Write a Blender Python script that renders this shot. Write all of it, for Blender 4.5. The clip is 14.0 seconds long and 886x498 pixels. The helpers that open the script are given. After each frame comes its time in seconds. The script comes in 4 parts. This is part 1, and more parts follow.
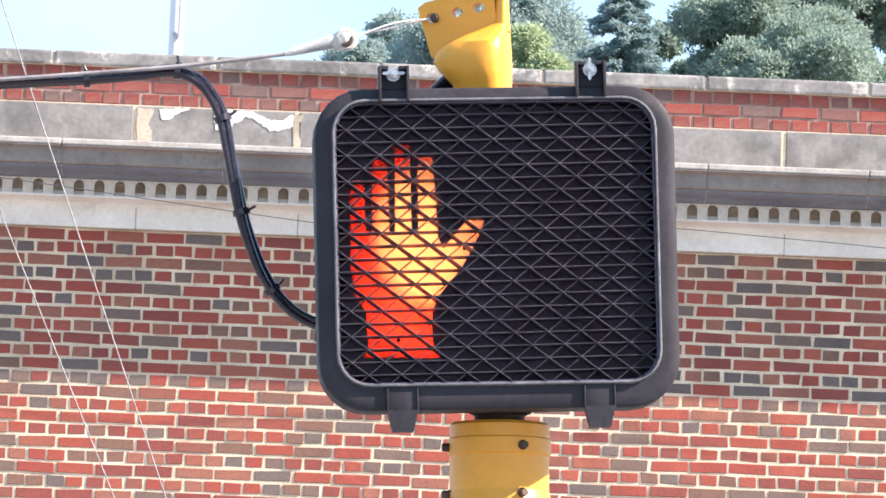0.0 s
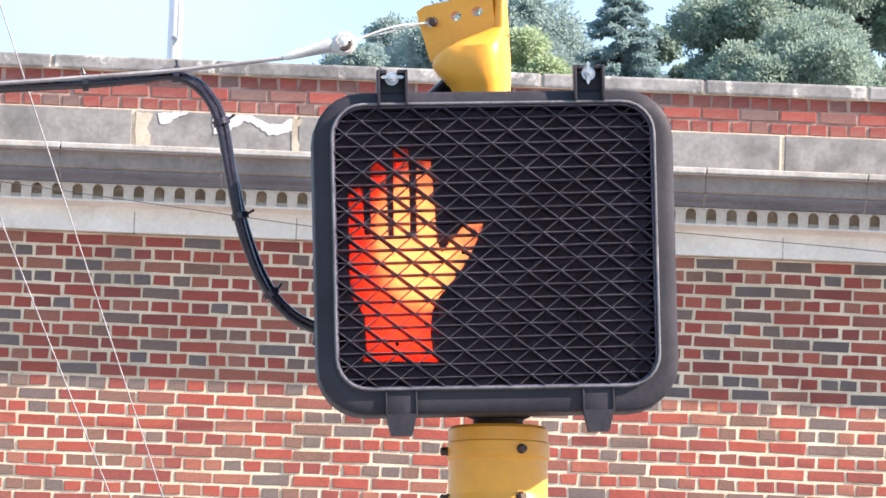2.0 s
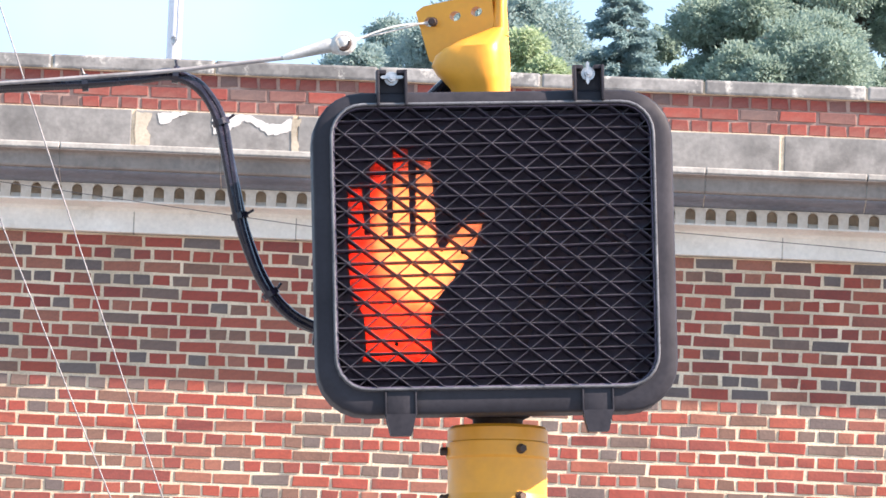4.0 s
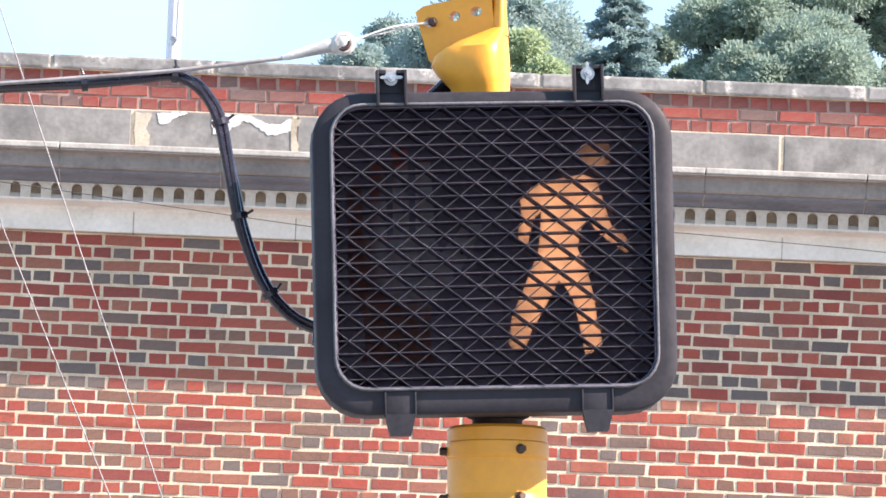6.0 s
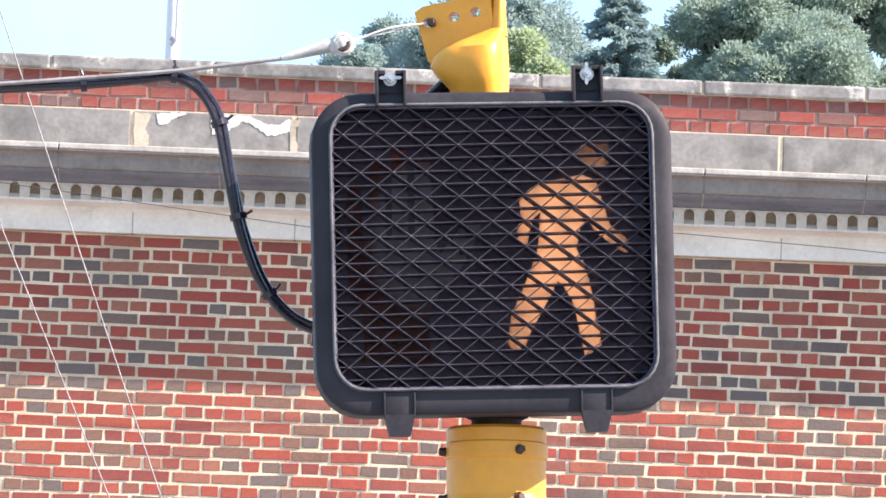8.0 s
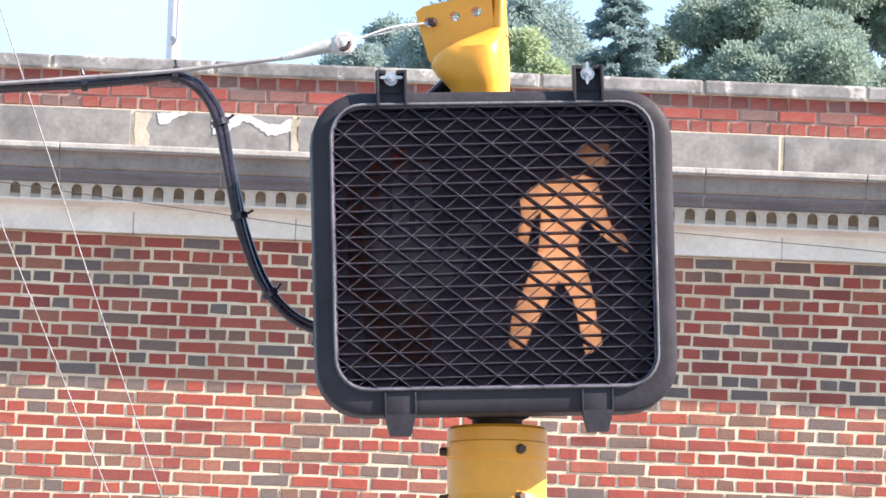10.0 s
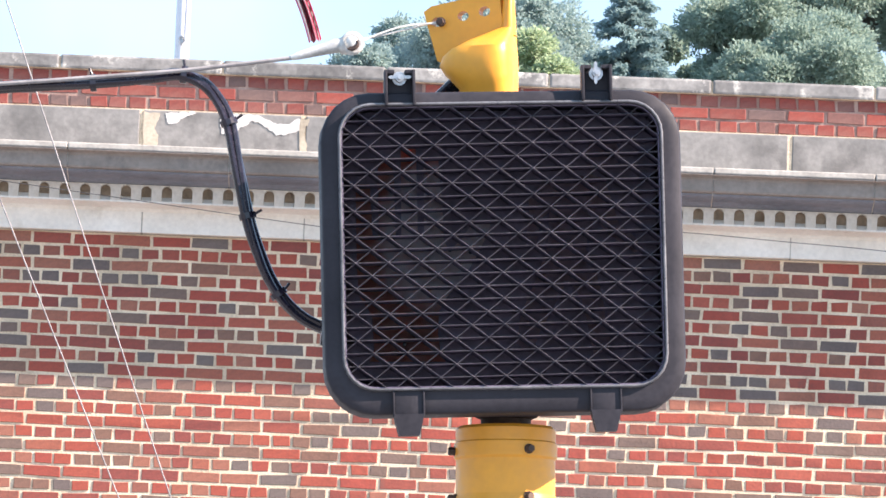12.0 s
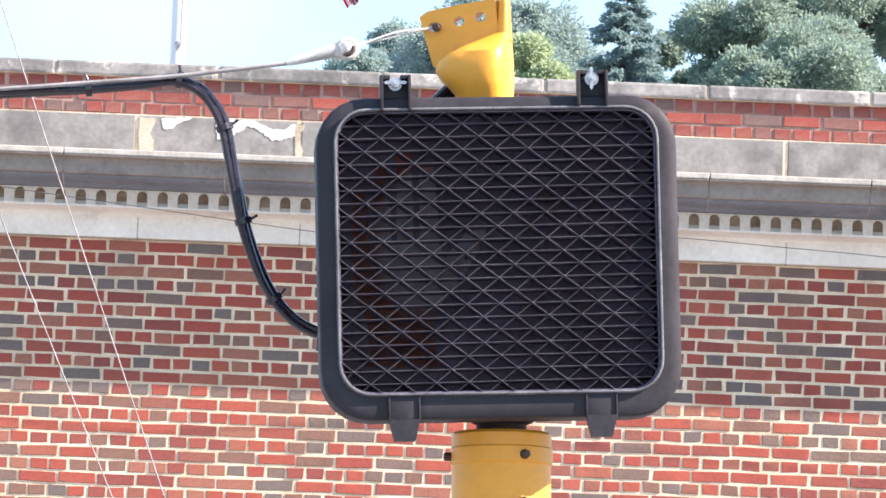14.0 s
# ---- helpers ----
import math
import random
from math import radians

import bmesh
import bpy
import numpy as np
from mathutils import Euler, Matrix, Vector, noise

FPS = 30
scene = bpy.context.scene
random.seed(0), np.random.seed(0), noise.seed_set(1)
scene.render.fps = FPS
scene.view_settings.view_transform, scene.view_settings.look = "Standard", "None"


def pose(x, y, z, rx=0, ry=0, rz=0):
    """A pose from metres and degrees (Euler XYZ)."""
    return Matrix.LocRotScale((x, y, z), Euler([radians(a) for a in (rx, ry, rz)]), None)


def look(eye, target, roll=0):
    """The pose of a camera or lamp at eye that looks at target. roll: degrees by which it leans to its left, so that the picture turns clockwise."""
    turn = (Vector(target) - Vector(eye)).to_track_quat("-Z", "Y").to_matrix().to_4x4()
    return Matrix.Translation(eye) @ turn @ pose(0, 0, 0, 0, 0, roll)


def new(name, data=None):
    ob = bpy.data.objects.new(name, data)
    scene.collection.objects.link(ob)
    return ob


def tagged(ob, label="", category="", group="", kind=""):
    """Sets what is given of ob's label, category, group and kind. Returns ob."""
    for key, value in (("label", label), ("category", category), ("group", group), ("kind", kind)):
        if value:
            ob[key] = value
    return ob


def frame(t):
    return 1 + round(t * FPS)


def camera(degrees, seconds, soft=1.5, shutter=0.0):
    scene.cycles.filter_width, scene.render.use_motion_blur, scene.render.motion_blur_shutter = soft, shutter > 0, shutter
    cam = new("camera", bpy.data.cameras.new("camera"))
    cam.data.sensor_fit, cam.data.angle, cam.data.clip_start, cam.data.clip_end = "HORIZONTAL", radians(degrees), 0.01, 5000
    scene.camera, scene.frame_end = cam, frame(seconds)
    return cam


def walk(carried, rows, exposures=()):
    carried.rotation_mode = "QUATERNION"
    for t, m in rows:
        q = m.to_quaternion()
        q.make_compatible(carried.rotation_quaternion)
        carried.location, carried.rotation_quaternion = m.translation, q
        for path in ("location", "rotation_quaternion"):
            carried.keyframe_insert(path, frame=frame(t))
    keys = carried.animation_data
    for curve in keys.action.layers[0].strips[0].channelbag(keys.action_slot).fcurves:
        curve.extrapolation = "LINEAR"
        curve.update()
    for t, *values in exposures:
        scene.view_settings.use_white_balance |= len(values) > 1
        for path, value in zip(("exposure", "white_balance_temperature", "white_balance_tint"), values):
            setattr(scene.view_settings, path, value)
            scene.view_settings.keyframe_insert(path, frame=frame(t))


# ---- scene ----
# ---- camera ----
EYE = Vector((0, 0, 1.6))
AIM = Vector((0, 10, 2.7394))
ROLL = 2.3
cam = camera(6.541, 14.0, soft=1.6)


def aimed(right, up):
    """The camera's pose, its aim shifted by metres at ten metres."""
    c, s = math.cos(radians(ROLL)), math.sin(radians(ROLL))
    return look(EYE, AIM + Vector((right * c - up * s, 0, right * s + up * c)), ROLL)


# seconds, aim to the right and upwards in millimetres at ten metres
SWAY = ((0, -2.9, -5.3), (0.5, -2.3, -3.4), (1, -3.2, -2.1), (1.5, -3.2, -1.5), (2, -1.1, -0.2), (2.5, -0.4, -0.7), (3, -1.0, -0.4), (3.3, -0.9, -0.3), (5.2, 0.0, 0.0), (5.5, 0.0, 0.0), (6, 0.0, 0.0), (6.5, 0.0, 0.0), (7, 0.4, 0.2), (7.5, 0.8, 0.4), (8, 1.1, 0.6), (9.2, 0.7, 0.4), (10.5, -0.1, 0.1), (11, -0.6, 1.2), (11.5, -6.8, -0.7), (12, -10.9, -0.2), (12.5, -12.7, -0.2), (13, -8.7, 0.2), (13.5, -5.9, 2.6), (14, -5.3, 6.8))
# the picture brightens a little near the end
BALANCE = ((0, 1.75, 5990, 22), (11.2, 1.76, 5990, 22), (12.3, 1.80, 5990, 22), (13.2, 1.81, 5990, 22), (14, 1.85, 5990, 22))
walk(cam, [(t, aimed(r / 1000, u / 1000)) for t, r, u in SWAY], BALANCE)

# ---- light ----
SUN_HIGH, SUN_TURN = 34.8, 106.0
world = bpy.data.worlds.new("sky")
scene.world = world
world.use_nodes = True
wn, wl = world.node_tree.nodes, world.node_tree.links
sky = wn.new("ShaderNodeTexSky")
sky.sky_type, sky.sun_disc = "NISHITA", False
sky.sun_elevation, sky.sun_rotation = radians(SUN_HIGH), radians(SUN_TURN)
sky.air_density, sky.dust_density = 1.0, 0.2
wn["Background"].inputs["Strength"].default_value = 0.15
# thin broken cloud over the whole sky
wc = wn.new("ShaderNodeTexCoord")
wnoise = wn.new("ShaderNodeTexNoise")
wnoise.inputs["Scale"].default_value, wnoise.inputs["Detail"].default_value = 16.0, 4.0
wramp = wn.new("ShaderNodeMapRange")
wramp.inputs["From Min"].default_value, wramp.inputs["From Max"].default_value = 0.42, 0.7
wramp.inputs["To Min"].default_value, wramp.inputs["To Max"].default_value = 0.74, 0.99
wmix = wn.new("ShaderNodeMix")
wmix.data_type = "RGBA"
wmix.inputs["B"].default_value = (1.26, 1.90, 2.24, 1)
wl.new(wc.outputs["Generated"], wnoise.inputs["Vector"])
wl.new(wnoise.outputs["Fac"], wramp.inputs["Value"])
wl.new(wramp.outputs["Result"], wmix.inputs["Factor"])
wl.new(sky.outputs["Color"], wmix.inputs["A"])
wl.new(wmix.outputs["Result"], wn["Background"].inputs["Color"])
sun = new("sun", bpy.data.lights.new("sun", "SUN"))
sun.data.energy, sun.data.angle, sun.data.color = 5.0, radians(0.53), (1.0, 0.84, 0.63)
SUN_WAY = Vector((math.sin(radians(SUN_TURN)) * math.cos(radians(SUN_HIGH)),
                  math.cos(radians(SUN_TURN)) * math.cos(radians(SUN_HIGH)), math.sin(radians(SUN_HIGH))))
sun.matrix_world = look(SUN_WAY * 60, (0, 0, 0))


# ---- materials ----
def node(m, kind, **values):
    n = m.node_tree.nodes.new(kind)
    for k, v in values.items():
        n.inputs[k.replace("_", " ")].default_value = v
    return n


def surface(name, colours, scale=8.0, rough=0.7, metal=0.0, bump=0.2, grain=60.0, space="Object", pick="", stain=None, stain_scale=1.5, stain_span=(0.55, 0.75), depth=0.004, strength=0.35, spec=0.5):
    """A material whose colour wanders between the colours by noise, or piece by piece (pick: object or island), with grain, stains and relief."""
    m = bpy.data.materials.new(name)
    m.use_nodes = True
    nt, ln = m.node_tree, m.node_tree.links
    b = nt.nodes["Principled BSDF"]
    b.inputs["Metallic"].default_value, b.inputs["Specular IOR Level"].default_value = metal, spec
    tc = node(m, "ShaderNodeTexCoord")
    big = node(m, "ShaderNodeTexNoise", Scale=scale, Detail=4.0)
    fine = node(m, "ShaderNodeTexNoise", Scale=grain, Detail=3.0)
    for n in (big, fine):
        ln.new(tc.outputs[space], n.inputs["Vector"])
    ramp = node(m, "ShaderNodeValToRGB")
    ramp.color_ramp.interpolation = "CONSTANT" if pick else "LINEAR"
    el = ramp.color_ramp.elements
    span = (0.0, 1.0) if pick else (0.32, 0.68)
    for i, c in enumerate(colours):
        p = span[0] + (span[1] - span[0]) * i / (len(colours) if pick else max(1, len(colours) - 1))
        e = el[i] if i < 2 else el.new(p)
        e.position, e.color = p, (*c, 1)
    if pick == "object":
        ln.new(node(m, "ShaderNodeObjectInfo").outputs["Random"], ramp.inputs["Fac"])
    elif pick == "island":
        ln.new(node(m, "ShaderNodeNewGeometry").outputs["Random Per Island"], ramp.inputs["Fac"])
    else:
        ln.new(big.outputs["Fac"], ramp.inputs["Fac"])
    colour = ramp.outputs["Color"]
    # grain: lighter and darker specks
    var = node(m, "ShaderNodeMapRange", From_Min=0.25, From_Max=0.75, To_Min=1 - strength, To_Max=1 + strength)
    both = node(m, "ShaderNodeMath")
    both.operation = "ADD"
    half = node(m, "ShaderNodeMath")
    half.operation = "MULTIPLY"
    half.inputs[1].default_value = 0.5
    ln.new(big.outputs["Fac"], both.inputs[0])
    ln.new(fine.outputs["Fac"], both.inputs[1])
    ln.new(both.outputs[0], half.inputs[0])
    ln.new(half.outputs[0], var.inputs["Value"])
    mul = node(m, "ShaderNodeVectorMath")
    mul.operation = "SCALE"
    ln.new(colour, mul.inputs[0])
    ln.new(var.outputs["Result"], mul.inputs["Scale"])
    colour = mul.outputs[0]
    if stain:
        sn = node(m, "ShaderNodeTexNoise", Scale=stain_scale, Detail=7.0, Roughness=0.65)
        ln.new(tc.outputs[space], sn.inputs["Vector"])
        sr = node(m, "ShaderNodeMapRange", From_Min=stain_span[0], From_Max=stain_span[1])
        ln.new(sn.outputs["Fac"], sr.inputs["Value"])
        mix = node(m, "ShaderNodeMix")
        mix.data_type = "RGBA"
        mix.inputs["B"].default_value = (*stain, 1)
        ln.new(sr.outputs["Result"], mix.inputs["Factor"])
        ln.new(colour, mix.inputs["A"])
        colour = mix.outputs["Result"]
    ln.new(colour, b.inputs["Base Color"])
    rr = node(m, "ShaderNodeMapRange", From_Min=0.3, From_Max=0.7, To_Min=max(0.03, rough - 0.1), To_Max=min(1, rough + 0.1))
    ln.new(fine.outputs["Fac"], rr.inputs["Value"])
    ln.new(rr.outputs["Result"], b.inputs["Roughness"])
    if bump:
        bp = node(m, "ShaderNodeBump", Strength=bump, Distance=depth)
        ln.new(half.outputs[0], bp.inputs["Height"])
        ln.new(bp.outputs["Normal"], b.inputs["Normal"])
    return m


BRICKS = ((0.30, 0.066, 0.046), (0.175, 0.118, 0.095), (0.33, 0.078, 0.050), (0.23, 0.060, 0.048), (0.31, 0.10, 0.064), (0.155, 0.120, 0.106), (0.31, 0.066, 0.046), (0.20, 0.108, 0.078),
          (0.34, 0.088, 0.058), (0.25, 0.066, 0.050), (0.32, 0.072, 0.046), (0.140, 0.108, 0.098), (0.28, 0.073, 0.052), (0.25, 0.090, 0.064), (0.30, 0.12, 0.08))
OLD_REDS = ((0.25, 0.058, 0.046), (0.22, 0.058, 0.046), (0.25, 0.072, 0.056), (0.19, 0.090, 0.078), (0.28, 0.066, 0.050), (0.21, 0.058, 0.048), (0.24, 0.080, 0.066), (0.15, 0.098, 0.090))
M_BRICK = surface("fired_brick", BRICKS, 6, 0.85, pick="object", grain=70, bump=0.7, stain=(0.15, 0.085, 0.07), stain_scale=11, stain_span=(0.6, 1.0))
M_BRICKS = surface("fired_brick_joined", BRICKS, 6, 0.85, pick="island", grain=70, bump=0.7, stain=(0.15, 0.085, 0.07), stain_scale=11, stain_span=(0.6, 1.0))
M_OLD = surface("weathered_brick", OLD_REDS, 6, 0.9, pick="object", grain=70, bump=0.6, stain=(0.25, 0.15, 0.12), stain_scale=4, stain_span=(0.48, 0.80))
M_OLDS = surface("weathered_brick_joined", OLD_REDS, 6, 0.9, pick="island", grain=70, bump=0.6, stain=(0.25, 0.15, 0.12), stain_scale=4, stain_span=(0.48, 0.80))
M_MORTAR = surface("lime_mortar", ((0.63, 0.50, 0.35), (0.74, 0.60, 0.435)), 5, 0.95, grain=90, bump=0.8, depth=0.008, stain=(0.40, 0.28, 0.20), stain_scale=9, stain_span=(0.56, 0.80))
M_STONE = surface("weathered_limestone", ((0.160, 0.159, 0.155), (0.245, 0.241, 0.232), (0.130, 0.129, 0.126)), 3, 0.9, grain=38, stain=(0.095, 0.093, 0.091), stain_scale=3.4, bump=0.5)
M_COPING = surface("lichen_spotted_stone", ((0.165, 0.163, 0.160), (0.29, 0.284, 0.272)), 5, 0.95, grain=40, stain=(0.60, 0.58, 0.53), stain_scale=6, stain_span=(0.56, 0.64), bump=0.6)
M_LIP = surface("pale_grey_stone", ((0.34, 0.32, 0.29), (0.46, 0.44, 0.40)), 4, 0.9, grain=50, stain=(0.18, 0.17, 0.16), stain_scale=4, bump=0.4)
M_OLDMORTAR = surface("grimy_mortar", ((0.25, 0.15, 0.125), (0.38, 0.27, 0.225)), 7, 0.95, grain=90, bump=0.5)
M_FASCIA = surface("blue_grey_stone", ((0.160, 0.178, 0.215), (0.205, 0.222, 0.258), (0.135, 0.148, 0.178)), 2.5, 0.9, grain=40, stain=(0.10, 0.108, 0.128), stain_scale=2.6, bump=0.4)
M_CORONA = surface("taupe_stone", ((0.225, 0.193, 0.168), (0.285, 0.247, 0.217), (0.185, 0.158, 0.138)), 2.5, 0.9, grain=40, stain=(0.13, 0.122, 0.118), stain_scale=3.2, bump=0.4)
M_DENTIL = surface("tan_weathered_stone", ((0.60, 0.535, 0.455), (0.70, 0.64, 0.56)), 6, 0.9, grain=60, stain=(0.42, 0.345, 0.26), stain_scale=7, stain_span=(0.52, 0.8), bump=0.4, strength=0.2)
M_REPAIR = surface("tan_repair_mortar", ((0.34, 0.295, 0.225), (0.44, 0.39, 0.31)), 9, 0.95, grain=60, bump=0.4)
M_CREAM = surface("cream_stone", ((0.77, 0.72, 0.64), (0.83, 0.79, 0.72)), 3, 0.9, grain=50, stain=(0.40, 0.34, 0.26), stain_scale=3.5, stain_span=(0.58, 0.85), bump=0.3, strength=0.15)
M_BROWN = surface("dark_brown_stone", ((0.27, 0.195, 0.13), (0.39, 0.30, 0.215)), 9, 0.95, grain=60, bump=0.4)
M_PAINT = surface("flaking_white_paint", ((0.53, 0.515, 0.49), (0.66, 0.645, 0.62)), 9, 0.8, grain=60, bump=0.4, strength=0.12)
M_ROOF = surface("roof_gravel", ((0.22, 0.21, 0.20), (0.30, 0.29, 0.28)), 4, 0.95, grain=80)
# unseen ground, its paleness chosen to bounce fill light onto the shaded wall
M_PAVING = surface("light_bouncing_paving", ((0.16, 0.16, 0.158), (0.21, 0.208, 0.203)), 1.5, 0.9, grain=120, stain=(0.13, 0.13, 0.128), stain_scale=0.4)
M_BLACK = surface("black_polycarbonate", ((0.0235, 0.0228, 0.0295), (0.031, 0.030, 0.0375)), 9, 0.55, grain=160, bump=0.12, depth=0.0006, stain=(0.045, 0.044, 0.043), stain_scale=16, stain_span=(0.62, 1.0), spec=0.22)
# black louvres, paled in colour to offset the weak light between them
M_LOUVRE = surface("paled_louvre_plastic", ((0.130, 0.115, 0.165), (0.150, 0.133, 0.187)), 20, 0.55, grain=200, bump=0.05, depth=0.0004, spec=0.10)
# front edges of the louvres, a darker grey than their sides
M_EDGE = surface("grey_louvre_edge", ((0.058, 0.055, 0.066), (0.082, 0.078, 0.090)), 25, 0.45, grain=200, bump=0.0, spec=0.2)
# the bead's sunlit highlight is put into this paler, glossier grey
M_BEAD = surface("highlight_grey_edge", ((0.10, 0.103, 0.115), (0.15, 0.153, 0.165)), 25, 0.33, grain=160, bump=0.1, depth=0.0005)
# black mask whose lifted colour holds the veil of the lens
M_FACE = surface("veil_paled_mask", ((0.185, 0.160, 0.226), (0.208, 0.180, 0.250)), 15, 0.7, grain=150, bump=0.0)
M_FLOCK = surface("black_flock", ((0.003, 0.003, 0.003), (0.004, 0.004, 0.004)), 15, 1.0, grain=150, bump=0.0, spec=0.0)
M_YELLOW = surface("yellow_enamel", ((0.73, 0.318, 0.022), (0.79, 0.352, 0.030)), 7, 0.42, grain=90, bump=0.15, depth=0.0008, stain=(0.58, 0.27, 0.035), stain_scale=9, stain_span=(0.6, 0.95), strength=0.10)
M_STEEL = surface("galvanised_steel", ((0.42, 0.43, 0.44), (0.55, 0.55, 0.56)), 40, 0.38, metal=0.9, grain=220, bump=0.15, depth=0.0006)
M_GREY = surface("pale_cable_grip", ((0.52, 0.51, 0.48), (0.64, 0.63, 0.60)), 30, 0.4, metal=0.15, grain=220, bump=0.15, depth=0.0006)
M_RUST = surface("rusty_steel", ((0.07, 0.05, 0.045), (0.11, 0.075, 0.06)), 60, 0.7, metal=0.5, grain=250, bump=0.3, depth=0.0008)
M_RUBBER = surface("black_cable_jacket", ((0.012, 0.0095, 0.017), (0.018, 0.014, 0.024)), 30, 0.20, spec=0.55, grain=150, bump=0.08, depth=0.0006)
M_WIRE = surface("galvanised_wire", ((0.22, 0.205, 0.205), (0.31, 0.295, 0.295)), 30, 0.7, metal=0.0, grain=200, bump=0.1, depth=0.0006)
M_DARKWIRE = surface("dark_wire", ((0.05, 0.05, 0.055), (0.08, 0.08, 0.08)), 30, 0.7, grain=200, bump=0.0)
M_WHITE = surface("white_painted_metal", ((0.62, 0.64, 0.69), (0.70, 0.71, 0.75)), 5, 0.4, grain=60, bump=0.05, depth=0.001, strength=0.08)


def lens_material(name, tint, grey, rim_tint=None, rim_grey=None, middle=(0, 0, 0), half=(1, 1, 1)):
    """Smoked lens: passes tinted light from the lamp behind it, and looks grey when that is dark. Sun has bleached its middle; the rim keeps a deeper colour."""
    m = bpy.data.materials.new(name)
    m.use_nodes = True
    nt, ln = m.node_tree, m.node_tree.links
    nt.nodes.remove(nt.nodes["Principled BSDF"])
    tr = node(m, "ShaderNodeBsdfTranslucent", Color=(*tint, 1))
    df = node(m, "ShaderNodeBsdfDiffuse", Color=(*grey, 1))
    tc = node(m, "ShaderNodeTexCoord")
    nz = node(m, "ShaderNodeTexNoise", Scale=45.0, Detail=3.0)
    mr = node(m, "ShaderNodeMapRange", From_Min=0.3, From_Max=0.7, To_Min=0.42, To_Max=0.58)
    ln.new(tc.outputs["Object"], nz.inputs["Vector"])
    ln.new(nz.outputs["Fac"], mr.inputs["Value"])
    if rim_tint:
        mp = node(m, "ShaderNodeMapping")
        mp.inputs["Location"].default_value = [-c / h for c, h in zip(middle, half)]
        mp.inputs["Scale"].default_value = [1 / h for h in half]
        ln.new(tc.outputs["Object"], mp.inputs["Vector"])
        far = node(m, "ShaderNodeVectorMath")
        far.operation = "LENGTH"
        ln.new(mp.outputs[0], far.inputs[0])
        wob = node(m, "ShaderNodeMath")
        wob.operation = "MULTIPLY_ADD"
        wob.inputs[1].default_value = 0.3
        ln.new(nz.outputs["Fac"], wob.inputs[0])
        ln.new(far.outputs["Value"], wob.inputs[2])
        edge = node(m, "ShaderNodeMapRange", From_Min=0.95, From_Max=1.3)
        edge.interpolation_type = "SMOOTHSTEP"
        ln.new(wob.outputs[0], edge.inputs["Value"])
        for sh, inner, outer in ((tr, tint, rim_tint), (df, grey, rim_grey)):
            cm = node(m, "ShaderNodeMix")
            cm.data_type = "RGBA"
            cm.inputs["A"].default_value, cm.inputs["B"].default_value = (*inner, 1), (*outer, 1)
            ln.new(edge.outputs["Result"], cm.inputs["Factor"])
            ln.new(cm.outputs["Result"], sh.inputs["Color"])
    mx = node(m, "ShaderNodeMixShader")
    ln.new(mr.outputs["Result"], mx.inputs["Fac"])
    ln.new(df.outputs[0], mx.inputs[1])
    ln.new(tr.outputs[0], mx.inputs[2])
    ln.new(mx.outputs[0], nt.nodes["Material Output"].inputs["Surface"])
    return m


def glow_material(name, colour, power):
    m = bpy.data.materials.new(name)
    m.use_nodes = True
    b = m.node_tree.nodes["Principled BSDF"]
    b.inputs["Emission Color"].default_value, b.inputs["Emission Strength"].default_value = (*colour, 1), power
    b.inputs["Base Color"].default_value = (0.8, 0.8, 0.8, 1)
    return m


M_STOP_LENS = lens_material("stop_lens", (0.90, 0.44, 0.21), (0.70, 0.78, 0.93), (1.0, 0.175, 0.065), (0.38, 0.26, 0.25), (-0.080, 0.043, 0.020), (0.080, 1.0, 0.100))
M_WALK_LENS = lens_material("walk_lens", (0.88, 0.65, 0.45), (0.37, 0.32, 0.44))
M_STOP_GLOW = glow_material("stop_bulb_glow", (1.0, 0.82, 0.62), 7.0)
M_WALK_GLOW = glow_material("walk_bulb_glow", (1.0, 0.85, 0.65), 1.55)


# ---- building helpers ----
def part(name, bm, material, parent=None, label="", smooth=False):
    """Links a bmesh as one mesh object, under a thing if one is given."""
    me = bpy.data.meshes.new(name)
    bm.to_mesh(me)
    bm.free()
    return laid(name, me, material, parent, label, smooth)


def laid(name, me, material, parent=None, label="", smooth=False):
    if not me.materials:
        me.materials.append(material)
    if smooth:
        me.polygons.foreach_set("use_smooth", [True] * len(me.polygons))
        me.set_sharp_from_angle(angle=radians(38))
    ob = new(name, me)
    ob.parent = parent
    if label:
        ob["label"] = label
    return ob


def thing(name, m, label, category, group="", kind=""):
    ob = new(name)
    ob.matrix_basis = m
    ob.empty_display_size = 0.1
    return tagged(ob, label, category, group, kind)


def box(bm, lo, hi, bevel=0.0):
    """A box from its low to its high corner, edges rounded off."""
    made = bmesh.ops.create_cube(bm, size=1)["verts"]
    for v in made:
        v.co = Vector([(a + b) / 2 + c * (b - a) for a, b, c in zip(lo, hi, v.co)])
    if bevel:
        edges = list({e for v in made for e in v.link_edges})
        bmesh.ops.bevel(bm, geom=edges, offset=bevel, segments=2, affect="EDGES", profile=0.6)
    return bm


def boxed(lo, hi, bevel=0.0):
    return box(bmesh.new(), lo, hi, bevel)


def rounded(w, h, r, cx=0.0, cz=0.0, n=7):
    """A rounded rectangle as a loop of points."""
    pts = []
    for sx, sz, a in ((1, 1, 0), (-1, 1, 90), (-1, -1, 180), (1, -1, 270)):
        for i in range(n):
            q = radians(a + 90 * i / (n - 1))
            pts.append((cx + sx * (w / 2 - r) + r * math.cos(q), cz + sz * (h / 2 - r) + r * math.sin(q)))
    return pts


